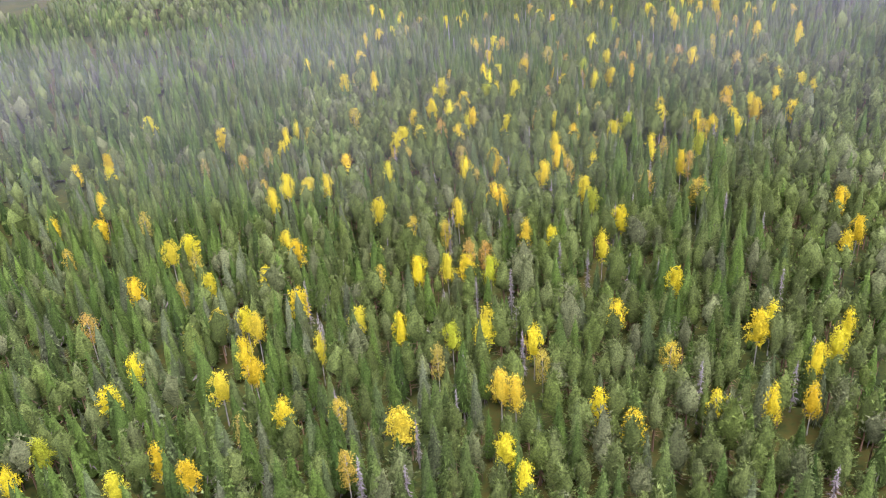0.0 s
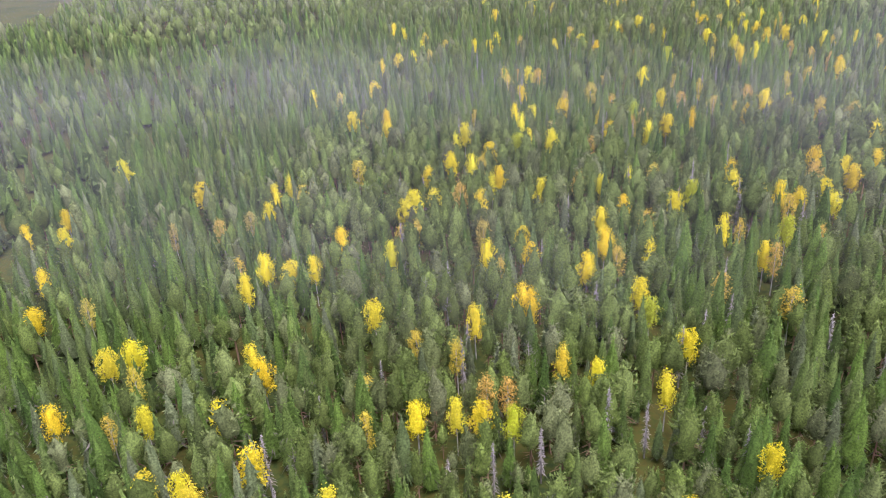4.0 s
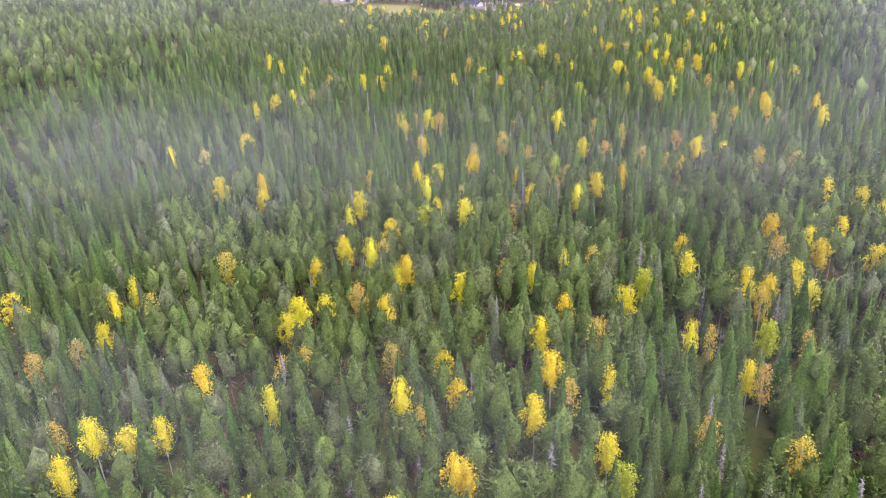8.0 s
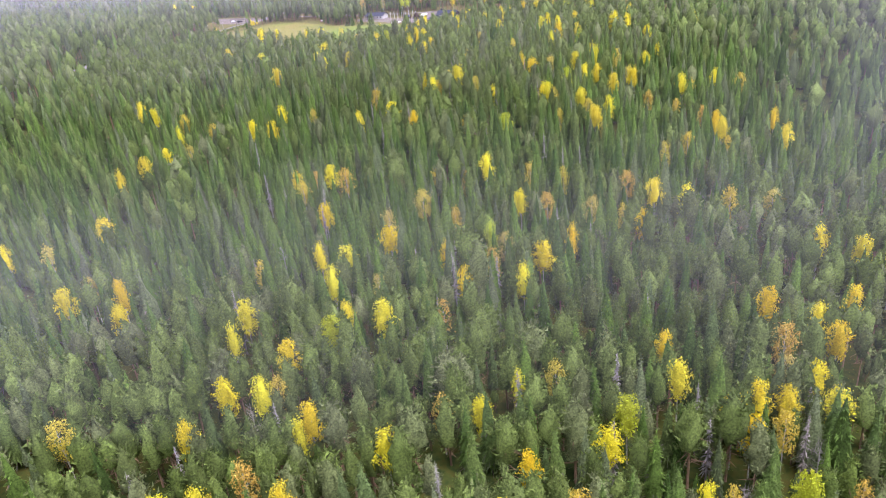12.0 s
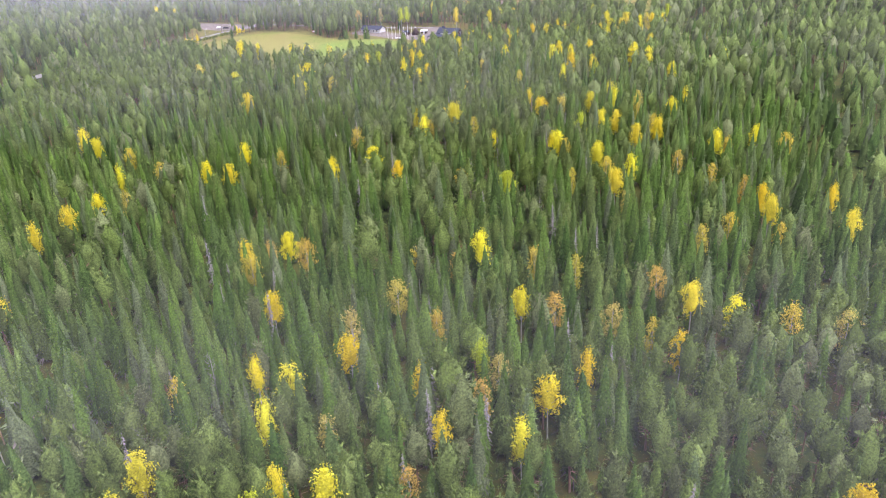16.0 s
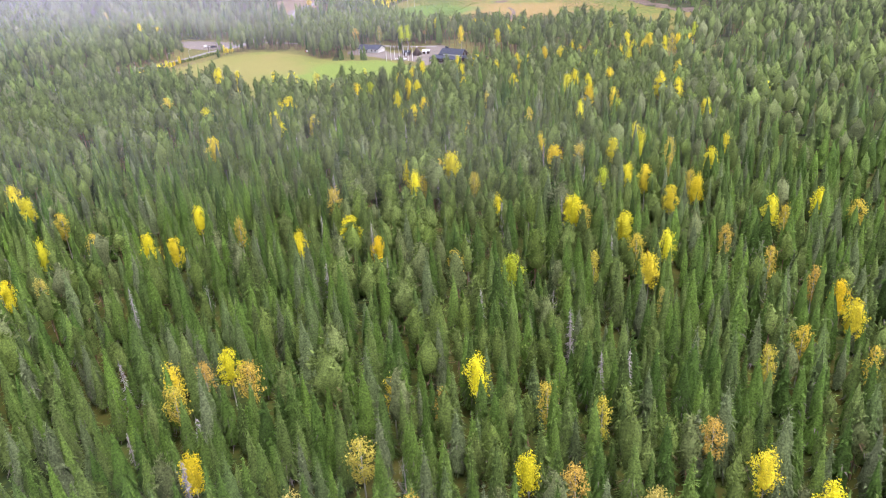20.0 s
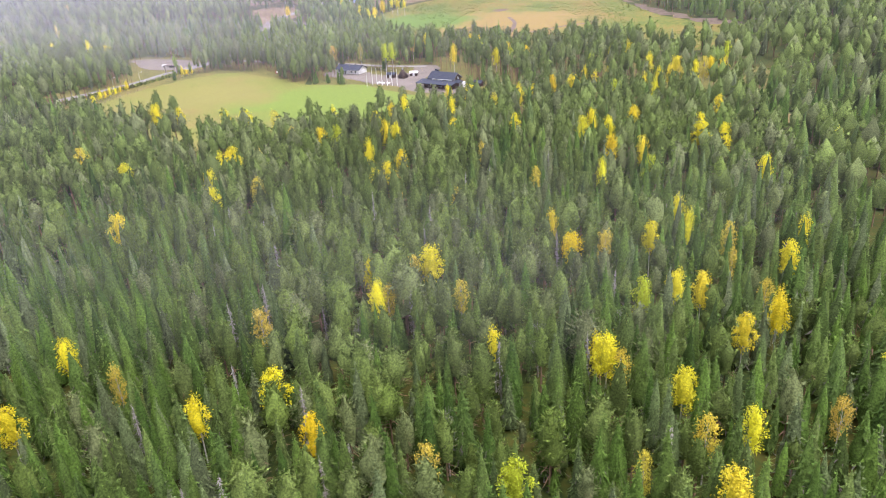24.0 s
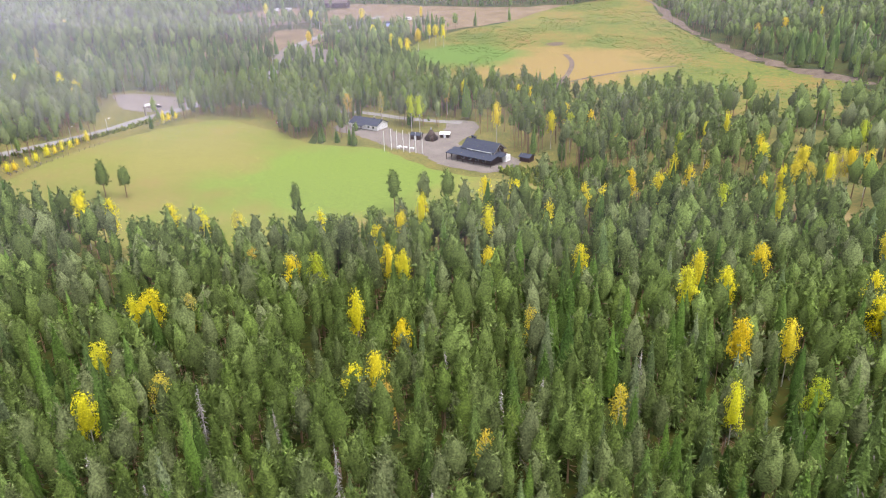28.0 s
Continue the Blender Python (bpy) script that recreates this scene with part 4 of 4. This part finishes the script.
shed("cabin", -20, 324, 15, 7, 6, 2.6, BLUE, ROOF, "small pale blue cabin on the far heath")
shed("farm_building", -77, 410, -8, 24, 11, 4.2, LOG, THATCH, "long dark timber building beyond the heath")
sign = thing("sign_board", -46, 15, -20, "small red sign board beside the meadow", "sign")
for sx in (-0.9, 0.9):
    part("post", box("post", (sx - 0.06, -0.06, -0.3), (sx + 0.06, 0.06, 1.0), TIMBER), sign)
part("board", box("board", (-1.3, -0.1, 0.9), (1.3, -0.06, 2.5), REDPAINT, 0.02), sign, "faded red board")
part("panel", box("panel", (-0.8, -0.115, 1.2), (0.8, -0.102, 2.2), WHITE), sign, "pale panel")
roadside_fence((-129, -68), (-113, -19), 18)
portal(-111, 26, -22)
rng = np.random.default_rng(11)
golds = GOLD_a + GOLD_b + GOLD_c + GOLD_d + GOLD_e + GOLD_f
rusts = RUST_a + RUST_b + RUST_c
clear = [FIELD, YARD, [(-40, 300), (-34, 352), (12, 356), (8, 312)], [(-95, 395), (-92, 425), (-60, 428), (-58, 396)], PARKING, TURNOUT, SLOPE, STRIP, HEATH, UPPER_HEATH, CAMP, SCREE]


def plant(places, models, group_scale, seed):
    r = np.random.default_rng(seed)
    for i, (x, y) in enumerate(places):
        src = models[int(r.integers(len(models)))]
        sz = float(r.uniform(*group_scale))
        copy_thing(src, stand_at(x, y, float(r.uniform(0, 6.28)), sz * float(stature(y)), sz * float(r.uniform(0.85, 1.2))))


def models_of(kind, shapes, leaf, bark, label, group):
    """One tree of each shape, to copy from."""
    out = []
    for i, s in enumerate(shapes):
        ob = tree_thing(kind, s, leaf, bark, label, group)
        out.append(ob)
    return out


def settle(models, places, scale, seed):
    """The models take the first places themselves, the copies the rest."""
    r = np.random.default_rng(seed)
    plant(places[len(models):], models, scale, seed)
    for ob, (x, y) in zip(models, places):
        ob.matrix_basis = stand_at(x, y, float(r.uniform(0, 6.28)), 1.0)


birches = [birch_shape(rng, n, radius=w, base=b, height=h) for n, w, b, h in
           ((1150, 1.9, 0.46, 13), (1000, 1.7, 0.42, 12.5), (1400, 2.3, 0.5, 13), (1100, 1.8, 0.48, 13.4), (900, 1.5, 0.4, 12), (1250, 2.1, 0.48, 12.6))]
thin = [birch_shape(rng, n, radius=w, base=b, height=h, size=0.34, dense=False) for n, w, b, h in ((1000, 1.6, 0.42, 12.6), (820, 1.4, 0.42, 12.2), (1150, 1.8, 0.46, 12.6))]
limes = golds[5::19] + ASPEN
golds = [g for i, g in enumerate(golds) if i % 19 != 5]
settle(models_of("birch", birches, GOLD, BIRCHBARK, "birch in bright golden-yellow autumn leaf with a slim pale stem", "golden birches"), golds, (0.96, 1.1), 1)
settle(models_of("birch", thin, RUST, BIRCHBARK, "thin birch with sparse faded orange-brown leaves", "fading birches"), rusts, (0.93, 1.08), 2)
settle(models_of("aspen", birches[2:4], LIME, BIRCHBARK, "aspen turning lime-green to yellow among the conifers", "lime aspens"), limes, (0.95, 1.08), 3)
low_birch = [birch_shape(rng, 420, radius=1.5, base=0.12, height=4.6, size=0.3), birch_shape(rng, 360, radius=1.3, base=0.1, height=3.8, size=0.3)]
settle(models_of("birch", low_birch, GOLD, BIRCHBARK, "low golden birch sapling beside the road fence", "roadside birches"), SHRUB, (0.6, 1.0), 4)

# conifers: a jittered grid over the forest, kept out of the clearings
step = 4.0
gx, gy = np.meshgrid(np.arange(-640, 520, step), np.arange(-690, 560, step))
x = gx.ravel() + rng.uniform(-0.46, 0.46, gx.size) * step
y = gy.ravel() + rng.uniform(-0.46, 0.46, gx.size) * step
left = np.interp(y, (-690, -600, -540, -360, -200, 0, 150, 360, 560), (-150, -200, -260, -390, -400, -420, -420, -420, -480))
right = np.interp(y, (-690, -530, -360, -140, 0, 300, 560), (85, 115, 190, 335, 385, 425, 320))
keep = (x > left) & (x < right)
x, y = x[keep], y[keep]
free = np.ones(len(x), bool)
for c in clear:
    free &= ~inside(c, x, y)
for line, d in ((road_line, 7), (side_line, 6)):
    free &= ~near_line(line, x, y, d)
free &= np.hypot(x + 2, y - 12) > 15
free &= ~((np.abs(x - 28) < 22) & (np.abs(y + 18) < 26))
free &= ~((x > -30) & (x < 60) & (y > -70) & (y < -5))
free &= ~((x > 55) & (x < 80) & (y > -78) & (y < -43))
free &= np.hypot(x - 51, y + 42) > 17
free &= ~inside([(-146, 52), (-137, 20), (-130, -8), (-116, -12), (-100, 20), (-90, 50), (-100, 66)], x, y)
free &= ~inside([(-130, -120), (-140, -60), (-118, -12), (-90, 24), (-60, 30), (-40, 16), (-60, 0), (-112, -90)], x, y)
b = np.array(golds + rusts + limes + SHRUB, float)
for k in range(0, len(b), 40):
    q = b[k:k + 40]
    free &= (np.hypot(x[:, None] - q[None, :, 0], y[:, None] - q[None, :, 1]).min(1)) > 2.4
gap = np.array([noise.noise(Vector((px * 0.045, py * 0.045, 3.1))) for px, py in zip(x, y)])
stand = np.array([noise.noise(Vector((px * 0.011, py * 0.011, 7.7))) for px, py in zip(x, y)])
free &= gap < rng.uniform(0.3, 0.9, len(x))
x, y, stand = x[free], y[free], stand[free]
share = 0.36 + 0.85 * stand + 0.72 * np.exp(-((y + 345) / 75) ** 2) - 0.5 * ((x > 45) & (y > -115) & (y < 70)) + 0.25 * smooth(-x, 40, 140) * smooth(-y, 300, 420) - 0.3 * smooth(y, -240, -150) + 0.25 * smooth(y, 20, 60)
is_spruce = rng.random(len(x)) < np.clip(share, 0.08, 0.92)
size = rng.normal(1.0, 0.14, len(x)).clip(0.55, 1.3)
size *= np.where(rng.random(len(x)) < 0.2, rng.uniform(0.35, 0.75, len(x)), 1)
turn = rng.uniform(0, 6.28, len(x))
tone = rng.random(len(x))
girth = size * rng.uniform(0.85, 1.2, len(x)) * np.where(np.abs(x) > 150, 1.25, 1.0)
girth *= np.where(is_spruce, 1.0, 1.14)
size *= stature(y)
core = (np.abs(x - 17) < 14) & (y > -648) & (y < -112)
near = (np.abs(x - 18) < np.interp(y, (-640, -300), (56, 72))) & (y < -205) & ~core
middle = ~core & ~near & (y < 60) & (np.abs(x) < 150)
thinned = (y > 60) | (np.abs(x) > 150)
live = ~thinned | (rng.random(len(x)) < 0.4)
live &= ~((x > 45) & (x < 260) & (y > -112) & (y < 60)) | (rng.random(len(x)) < 0.6)
near &= live
middle &= live
distant = live & ~core & ~near & ~middle


def spread(name, which, shapes, leaf, bark, label):
    """One joined object of many trees: each a turned and scaled copy of one of the shapes."""
    ids = np.flatnonzero(which)
    pick = rng.integers(0, len(shapes), len(ids))
    vs, fs, ms, ts, ns, n = [], [], [], [], [], 0
    for k, (crown, trunk) in enumerate(shapes):
        i = ids[pick == k]
        cf, soft_c = outward(*crown)
        tf, soft_t = outward(*trunk, share=0.2)
        v, f = join([(crown[0], cf), (trunk[0], tf)])
        q = np.concatenate([soft_c, soft_t])
        m = np.concatenate([np.zeros(len(crown[1]), int), np.ones(len(trunk[1]), int)])
        c, s = np.cos(turn[i])[:, None], np.sin(turn[i])[:, None]
        gw, gh = girth[i][:, None], size[i][:, None]
        px = (v[None, :, 0] * c - v[None, :, 1] * s) * gw + x[i][:, None]
        py = (v[None, :, 0] * s + v[None, :, 1] * c) * gw + y[i][:, None]
        pz = v[None, :, 2] * gh + land(x[i], y[i])[:, None]
        vs.append(np.stack([px, py, pz], -1).reshape(-1, 3))
        ns.append(np.stack([q[None, :, 0] * c - q[None, :, 1] * s, q[None, :, 0] * s + q[None, :, 1] * c, q[None, :, 2] + 0 * c], -1).reshape(-1, 3))
        fs.append((f[None] + (np.arange(len(i)) * len(v))[:, None, None] + n).reshape(-1, 3))
        ms.append(np.tile(m, len(i)))
        ts.append(np.repeat(tone[i], len(v)))
        n += len(i) * len(v)
    me = mesh_of(name, np.concatenate(vs), np.concatenate(fs), [leaf, bark], np.concatenate(ms), np.concatenate(ts))
    me.normals_split_custom_set_from_vertices(np.concatenate(ns))
    return tagged(new(name, me), label, "trees", kind="stuff")


fine_s = [spruce_shape(rng, 2, radius=w, base=b0, height=h) for w, b0, h in ((2.2, 0.05, 13.6), (1.85, 0.08, 13.0), (2.45, 0.03, 14.0), (1.75, 0.12, 13.2), (2.1, 0.03, 12.4), (2.3, 0.07, 13.4), (1.95, 0.04, 14.4))]
fine_p = [pine_shape(rng, 2, radius=w, base=b0, size=z0, height=h) for w, b0, z0, h in ((2.0, 0.36, 1.0, 13), (1.75, 0.42, 0.95, 12.6), (2.2, 0.32, 1.05, 13.2), (1.85, 0.3, 0.95, 12.4), (2.1, 0.44, 1.05, 13.4), (1.65, 0.36, 0.9, 12.8), (1.9, 0.27, 1.0, 13))]
mid_s = [spruce_shape(rng, 1, radius=w, height=h) for w, h in ((2.2, 13.4), (1.95, 13), (2.4, 13.8), (2.05, 12.6))]
mid_p = [pine_shape(rng, 1, radius=w, base=b0) for w, b0 in ((2.0, 0.36), (1.8, 0.46), (2.2, 0.34), (1.8, 0.52))]
tall_p = [pine_shape(rng, 1, radius=w, base=b0, height=14.2) for w, b0 in ((1.9, 0.56), (1.7, 0.6), (2.0, 0.52))]
far_s = [spruce_shape(rng, 0, radius=w) for w in (2.25, 2.0, 2.15)]
far_p = [pine_shape(rng, 0, radius=w, base=0.38) for w in (2.2, 2.0, 1.9)]

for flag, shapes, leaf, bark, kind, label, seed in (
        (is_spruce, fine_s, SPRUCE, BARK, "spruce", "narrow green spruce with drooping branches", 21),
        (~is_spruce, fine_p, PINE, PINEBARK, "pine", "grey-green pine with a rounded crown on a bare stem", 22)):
    ids = np.flatnonzero(core & flag)
    extra = ids[300:]
    ids = ids[:300]
    near[extra] = True
    models = models_of(kind, shapes, leaf, bark, label, kind + "s along the flight line")
    for j, i in enumerate(ids):
        m = stand_at(float(x[i]), float(y[i]), float(turn[i]), float(size[i]), float(girth[i]))
        if j < len(models):
            models[j].matrix_basis = m
        else:
            copy_thing(models[j % len(models)], m)
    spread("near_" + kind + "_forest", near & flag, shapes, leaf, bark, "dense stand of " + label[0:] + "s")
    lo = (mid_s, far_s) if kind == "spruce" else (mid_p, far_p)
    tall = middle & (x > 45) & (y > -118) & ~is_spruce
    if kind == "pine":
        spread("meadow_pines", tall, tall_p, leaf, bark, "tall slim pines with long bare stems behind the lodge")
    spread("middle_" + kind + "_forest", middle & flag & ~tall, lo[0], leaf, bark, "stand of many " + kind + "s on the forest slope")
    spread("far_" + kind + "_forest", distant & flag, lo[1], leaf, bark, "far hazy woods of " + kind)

# understorey: saplings between the trunks along the flight line
gx, gy = np.meshgrid(np.arange(-46, 82, 9.0), np.arange(-655, -205, 9.0))
x = gx.ravel() + rng.uniform(-3, 3, gx.size)
y = gy.ravel() + rng.uniform(-3, 3, gx.size)
free = ~inside(FIELD, x, y)
x, y = x[free], y[free]
size = rng.uniform(0.2, 0.5, len(x))
girth = size * rng.uniform(1.1, 1.6, len(x))
turn, tone = rng.uniform(0, 6.28, len(x)), rng.uniform(0.0, 0.55, len(x))
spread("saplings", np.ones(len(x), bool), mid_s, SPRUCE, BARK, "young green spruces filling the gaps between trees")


# ---- dead and bare trees, lone trees, saplings and bushes ----
gap_spots = np.flatnonzero((np.abs(x - 15) < 60) & (y < -130))
pick = rng.permutation(gap_spots)[:150]
spots = [(float(x[i]) + 2.2, float(y[i]) + 1.4) for i in pick]
settle(models_of("dead_spruce", [snag_shape(rng, n, h) for n, h in ((170, 14), (130, 12), (190, 14.5))], DEADWOOD, DEADWOOD,
                 "dead grey spruce with bare drooping twigs", "dead spruces"), spots[:115], (0.75, 1.12), 31)
bare = [tagged(new("bare_tree", mesh_of("bare_tree", *bare_shape(rng, n, h), [DEADWOOD])), "bare grey tree that has lost its leaves", "tree", "bare trees") for n, h in ((26, 11.5), (20, 10))]
settle(bare, spots[115:146], (0.85, 1.15), 32)

# young spruces on the meadow's edge and lone pines in front of it
young = [tree_thing("spruce", s, SPRUCE, BARK, "young dark green spruce beside the meadow", "young spruces") for s in (spruce_shape(rng, 2, height=7.4, radius=1.7, base=0.0), spruce_shape(rng, 2, height=6.4, radius=1.6, base=0.0))]
settle(young, [(-21, -13.6), (-13.6, -13.2), (-7.2, -17.4), (-5.2, -18.8), (-20, -11.8), (-103, 4), (-24, 3)], (0.85, 1.1), 33)
lone = [tree_thing("pine", s, PINE, PINEBARK, "lone pine at the edge of the meadow", "lone pines") for s in (pine_shape(rng, 2, height=12.5, radius=2.8, base=0.34, size=1.1), pine_shape(rng, 2, height=12, radius=2.5, base=0.38, size=1.05))]
settle(lone, [(-85, -86), (-77, -87), (19, -100), (29.3, -100), (36.8, -98), (-12, -108), (-83, -90)], (0.84, 0.98), 34)


def tufts(name, places, height, mat, label, category, seed, per=7, wide=0.9):
    """Low bushes or herbs: bursts of pointed leaves at each place, in one object."""
    r = np.random.default_rng(seed)
    q = np.repeat(np.asarray(places, float), per, 0)
    root = np.column_stack([q + r.normal(0, wide * 0.45, q.shape), 0 * q[:, 0]])
    root[:, 2] = land(root[:, 0], root[:, 1]) + r.uniform(-0.1, 0.3, len(q)) * height
    way = r.normal(0, 0.5, root.shape) + (0, 0, 1.0)
    ln = height * r.uniform(0.5, 1.2, len(q))
    v, f = blades(r, root, way, ln, ln * 0.3 * wide, 0 * ln)
    return tagged(new(name, mesh_of(name, v, f, [mat], None, np.repeat(r.random(len(q)), 3))), label, category, kind="stuff")


def scatter(poly, n, seed):
    r = np.random.default_rng(seed)
    p = np.array(poly, float)
    q = r.uniform(p.min(0), p.max(0), (n, 2))
    return q[inside(poly, q[:, 0], q[:, 1])]


green_part = scatter(SLOPE, 16000, 41)
green_part = green_part[~inside(TAN, green_part[:, 0], green_part[:, 1])]
patchy = np.array([noise.noise(Vector((px * 0.02, py * 0.02, 1.3))) for px, py in green_part])
tufts("hill_herbs", green_part[patchy > -0.12], 0.7, GRASS, "tall green herbs and young shrubs on the slope", "shrubs", 42, 4, 1.3)
edge_band = [(56, -58), (78, -60), (104, -66), (108, -76), (84, -84), (62, -74)]
tufts("edge_bushes", scatter(edge_band, 500, 43), 2.2, BUSH, "dense green bushes beside the lodge", "bushes", 44, 10, 1.2)
verge = np.array([(px + s, py) for px, py in road_line[::2] if py < 30 for s in (4.8, 6.2, 7.6)])
tufts("verge_bushes", verge, 1.8, BUSH, "green and yellowing bushes along the road", "bushes", 45, 10, 1.1)
glade = np.column_stack([x, y])[(np.abs(x - 15) < 70) & (y < -120)]
tufts("forest_heath", glade + 2.6, 0.6, BUSH, "low heath and moss tussocks between the trunks", "undergrowth", 46, 3, 1.2)


# ---- thin autumn mist lying over the forest, in soft veils below the flight line ----
def mist_material(strength):
    m = bpy.data.materials.new("mist")
    m.use_nodes = True
    n, l = m.node_tree.nodes, m.node_tree.links
    n.remove(n["Principled BSDF"])
    thick, geo, drift = n.new("ShaderNodeAttribute"), n.new("ShaderNodeNewGeometry"), n.new("ShaderNodeTexNoise")
    thick.attribute_name = "tone"
    drift.inputs["Scale"].default_value, drift.inputs["Detail"].default_value = 0.012, 3
    l.new(geo.outputs["Position"], drift.inputs["Vector"])
    span = n.new("ShaderNodeMapRange")
    span.inputs["From Min"].default_value, span.inputs["From Max"].default_value = 0.3, 0.7
    span.inputs["To Min"].default_value, span.inputs["To Max"].default_value = 0.6, 1.4
    l.new(drift.outputs["Fac"], span.inputs["Value"])
    a, b = n.new("ShaderNodeMath"), n.new("ShaderNodeMath")
    a.operation = b.operation = "MULTIPLY"
    b.inputs[1].default_value = strength
    l.new(thick.outputs["Fac"], a.inputs[0])
    l.new(span.outputs[0], a.inputs[1])
    l.new(a.outputs[0], b.inputs[0])
    clear_air, front, back, both, mix = (n.new("ShaderNodeBsdfTransparent"), n.new("ShaderNodeBsdfDiffuse"), n.new("ShaderNodeBsdfTranslucent"), n.new("ShaderNodeMixShader"), n.new("ShaderNodeMixShader"))
    front.inputs["Color"].default_value = back.inputs["Color"].default_value = (0.84, 0.77, 1.0, 1)
    both.inputs["Fac"].default_value = 0.5
    l.new(front.outputs[0], both.inputs[1])
    l.new(back.outputs[0], both.inputs[2])
    l.new(b.outputs[0], mix.inputs["Fac"])
    l.new(clear_air.outputs[0], mix.inputs[1])
    l.new(both.outputs[0], mix.inputs[2])
    l.new(mix.outputs[0], n["Material Output"].inputs["Surface"])
    return m


MIST = mist_material(1.0)


def mist_veil(y0, dense, left=-700, right=620, foot=16, high=48, west=1.0, east=1.0, ends=False, gap=1.0):
    """A wavy upright veil, densest between the tree tops and a few trees' height above them, fading out at its top."""
    xs = np.linspace(left, right, 67)
    up = [foot + high * k / 6 for k in range(7)]
    full = (0, 0.45, 0.9, 1, 0.7, 0.25, 0)
    ys = y0 + 9 * np.sin(xs * 0.021 + y0) + 5 * np.sin(xs * 0.05 + 2 * y0)
    v = np.concatenate([np.column_stack([xs, ys + 6 * math.sin(k + y0), land(xs, ys) + h]) for k, h in enumerate(up)])
    n = len(xs)
    f = [(r * n + i, r * n + i + 1, (r + 1) * n + i + 1, (r + 1) * n + i) for r in range(len(up) - 1) for i in range(n - 1)]
    along = np.interp(xs, (-420, -90, 30, 130), (west * 1.2, west, 1.0, east))
    along = along * (1 - (1 - gap) * np.exp(-((xs - 15) / 60) ** 4))
    if ends:
        along = along * smooth(xs, left, left + 60) * (1 - smooth(xs, right - 60, right))
    t = np.concatenate([along * w * dense for w in full])
    me = mesh_of("mist_veil", v, f, [MIST], None, t)
    me.polygons.foreach_set("use_smooth", np.ones(len(f), bool))
    return tagged(new("mist_veil", me), "thin veil of pale mist drifting over the trees", "mist", "mist veils", "stuff")


for y0, dense, west in ((-310, 0.03, 1.8), (-200, 0.032, 2.4), (-90, 0.045, 4.2), (40, 0.07, 2.8), (150, 0.065, 2.6), (260, 0.055, 2.2), (380, 0.05, 2.0)):
    mist_veil(y0, dense, foot=17, high=54, west=west, east=0.6)
# a low cloud bank over the lower forest, thinned out in the middle
for y0, dense in ((-560, 0.045), (-500, 0.045), (-455, 0.045)):
    mist_veil(y0, dense, left=-420, foot=13, high=52, west=1.2, gap=0.75)
# higher wisps on its east side
for y0, dense in ((-490, 0.14), (-450, 0.16)):
    mist_veil(y0, dense, left=65, right=330, foot=38, high=68, ends=True)
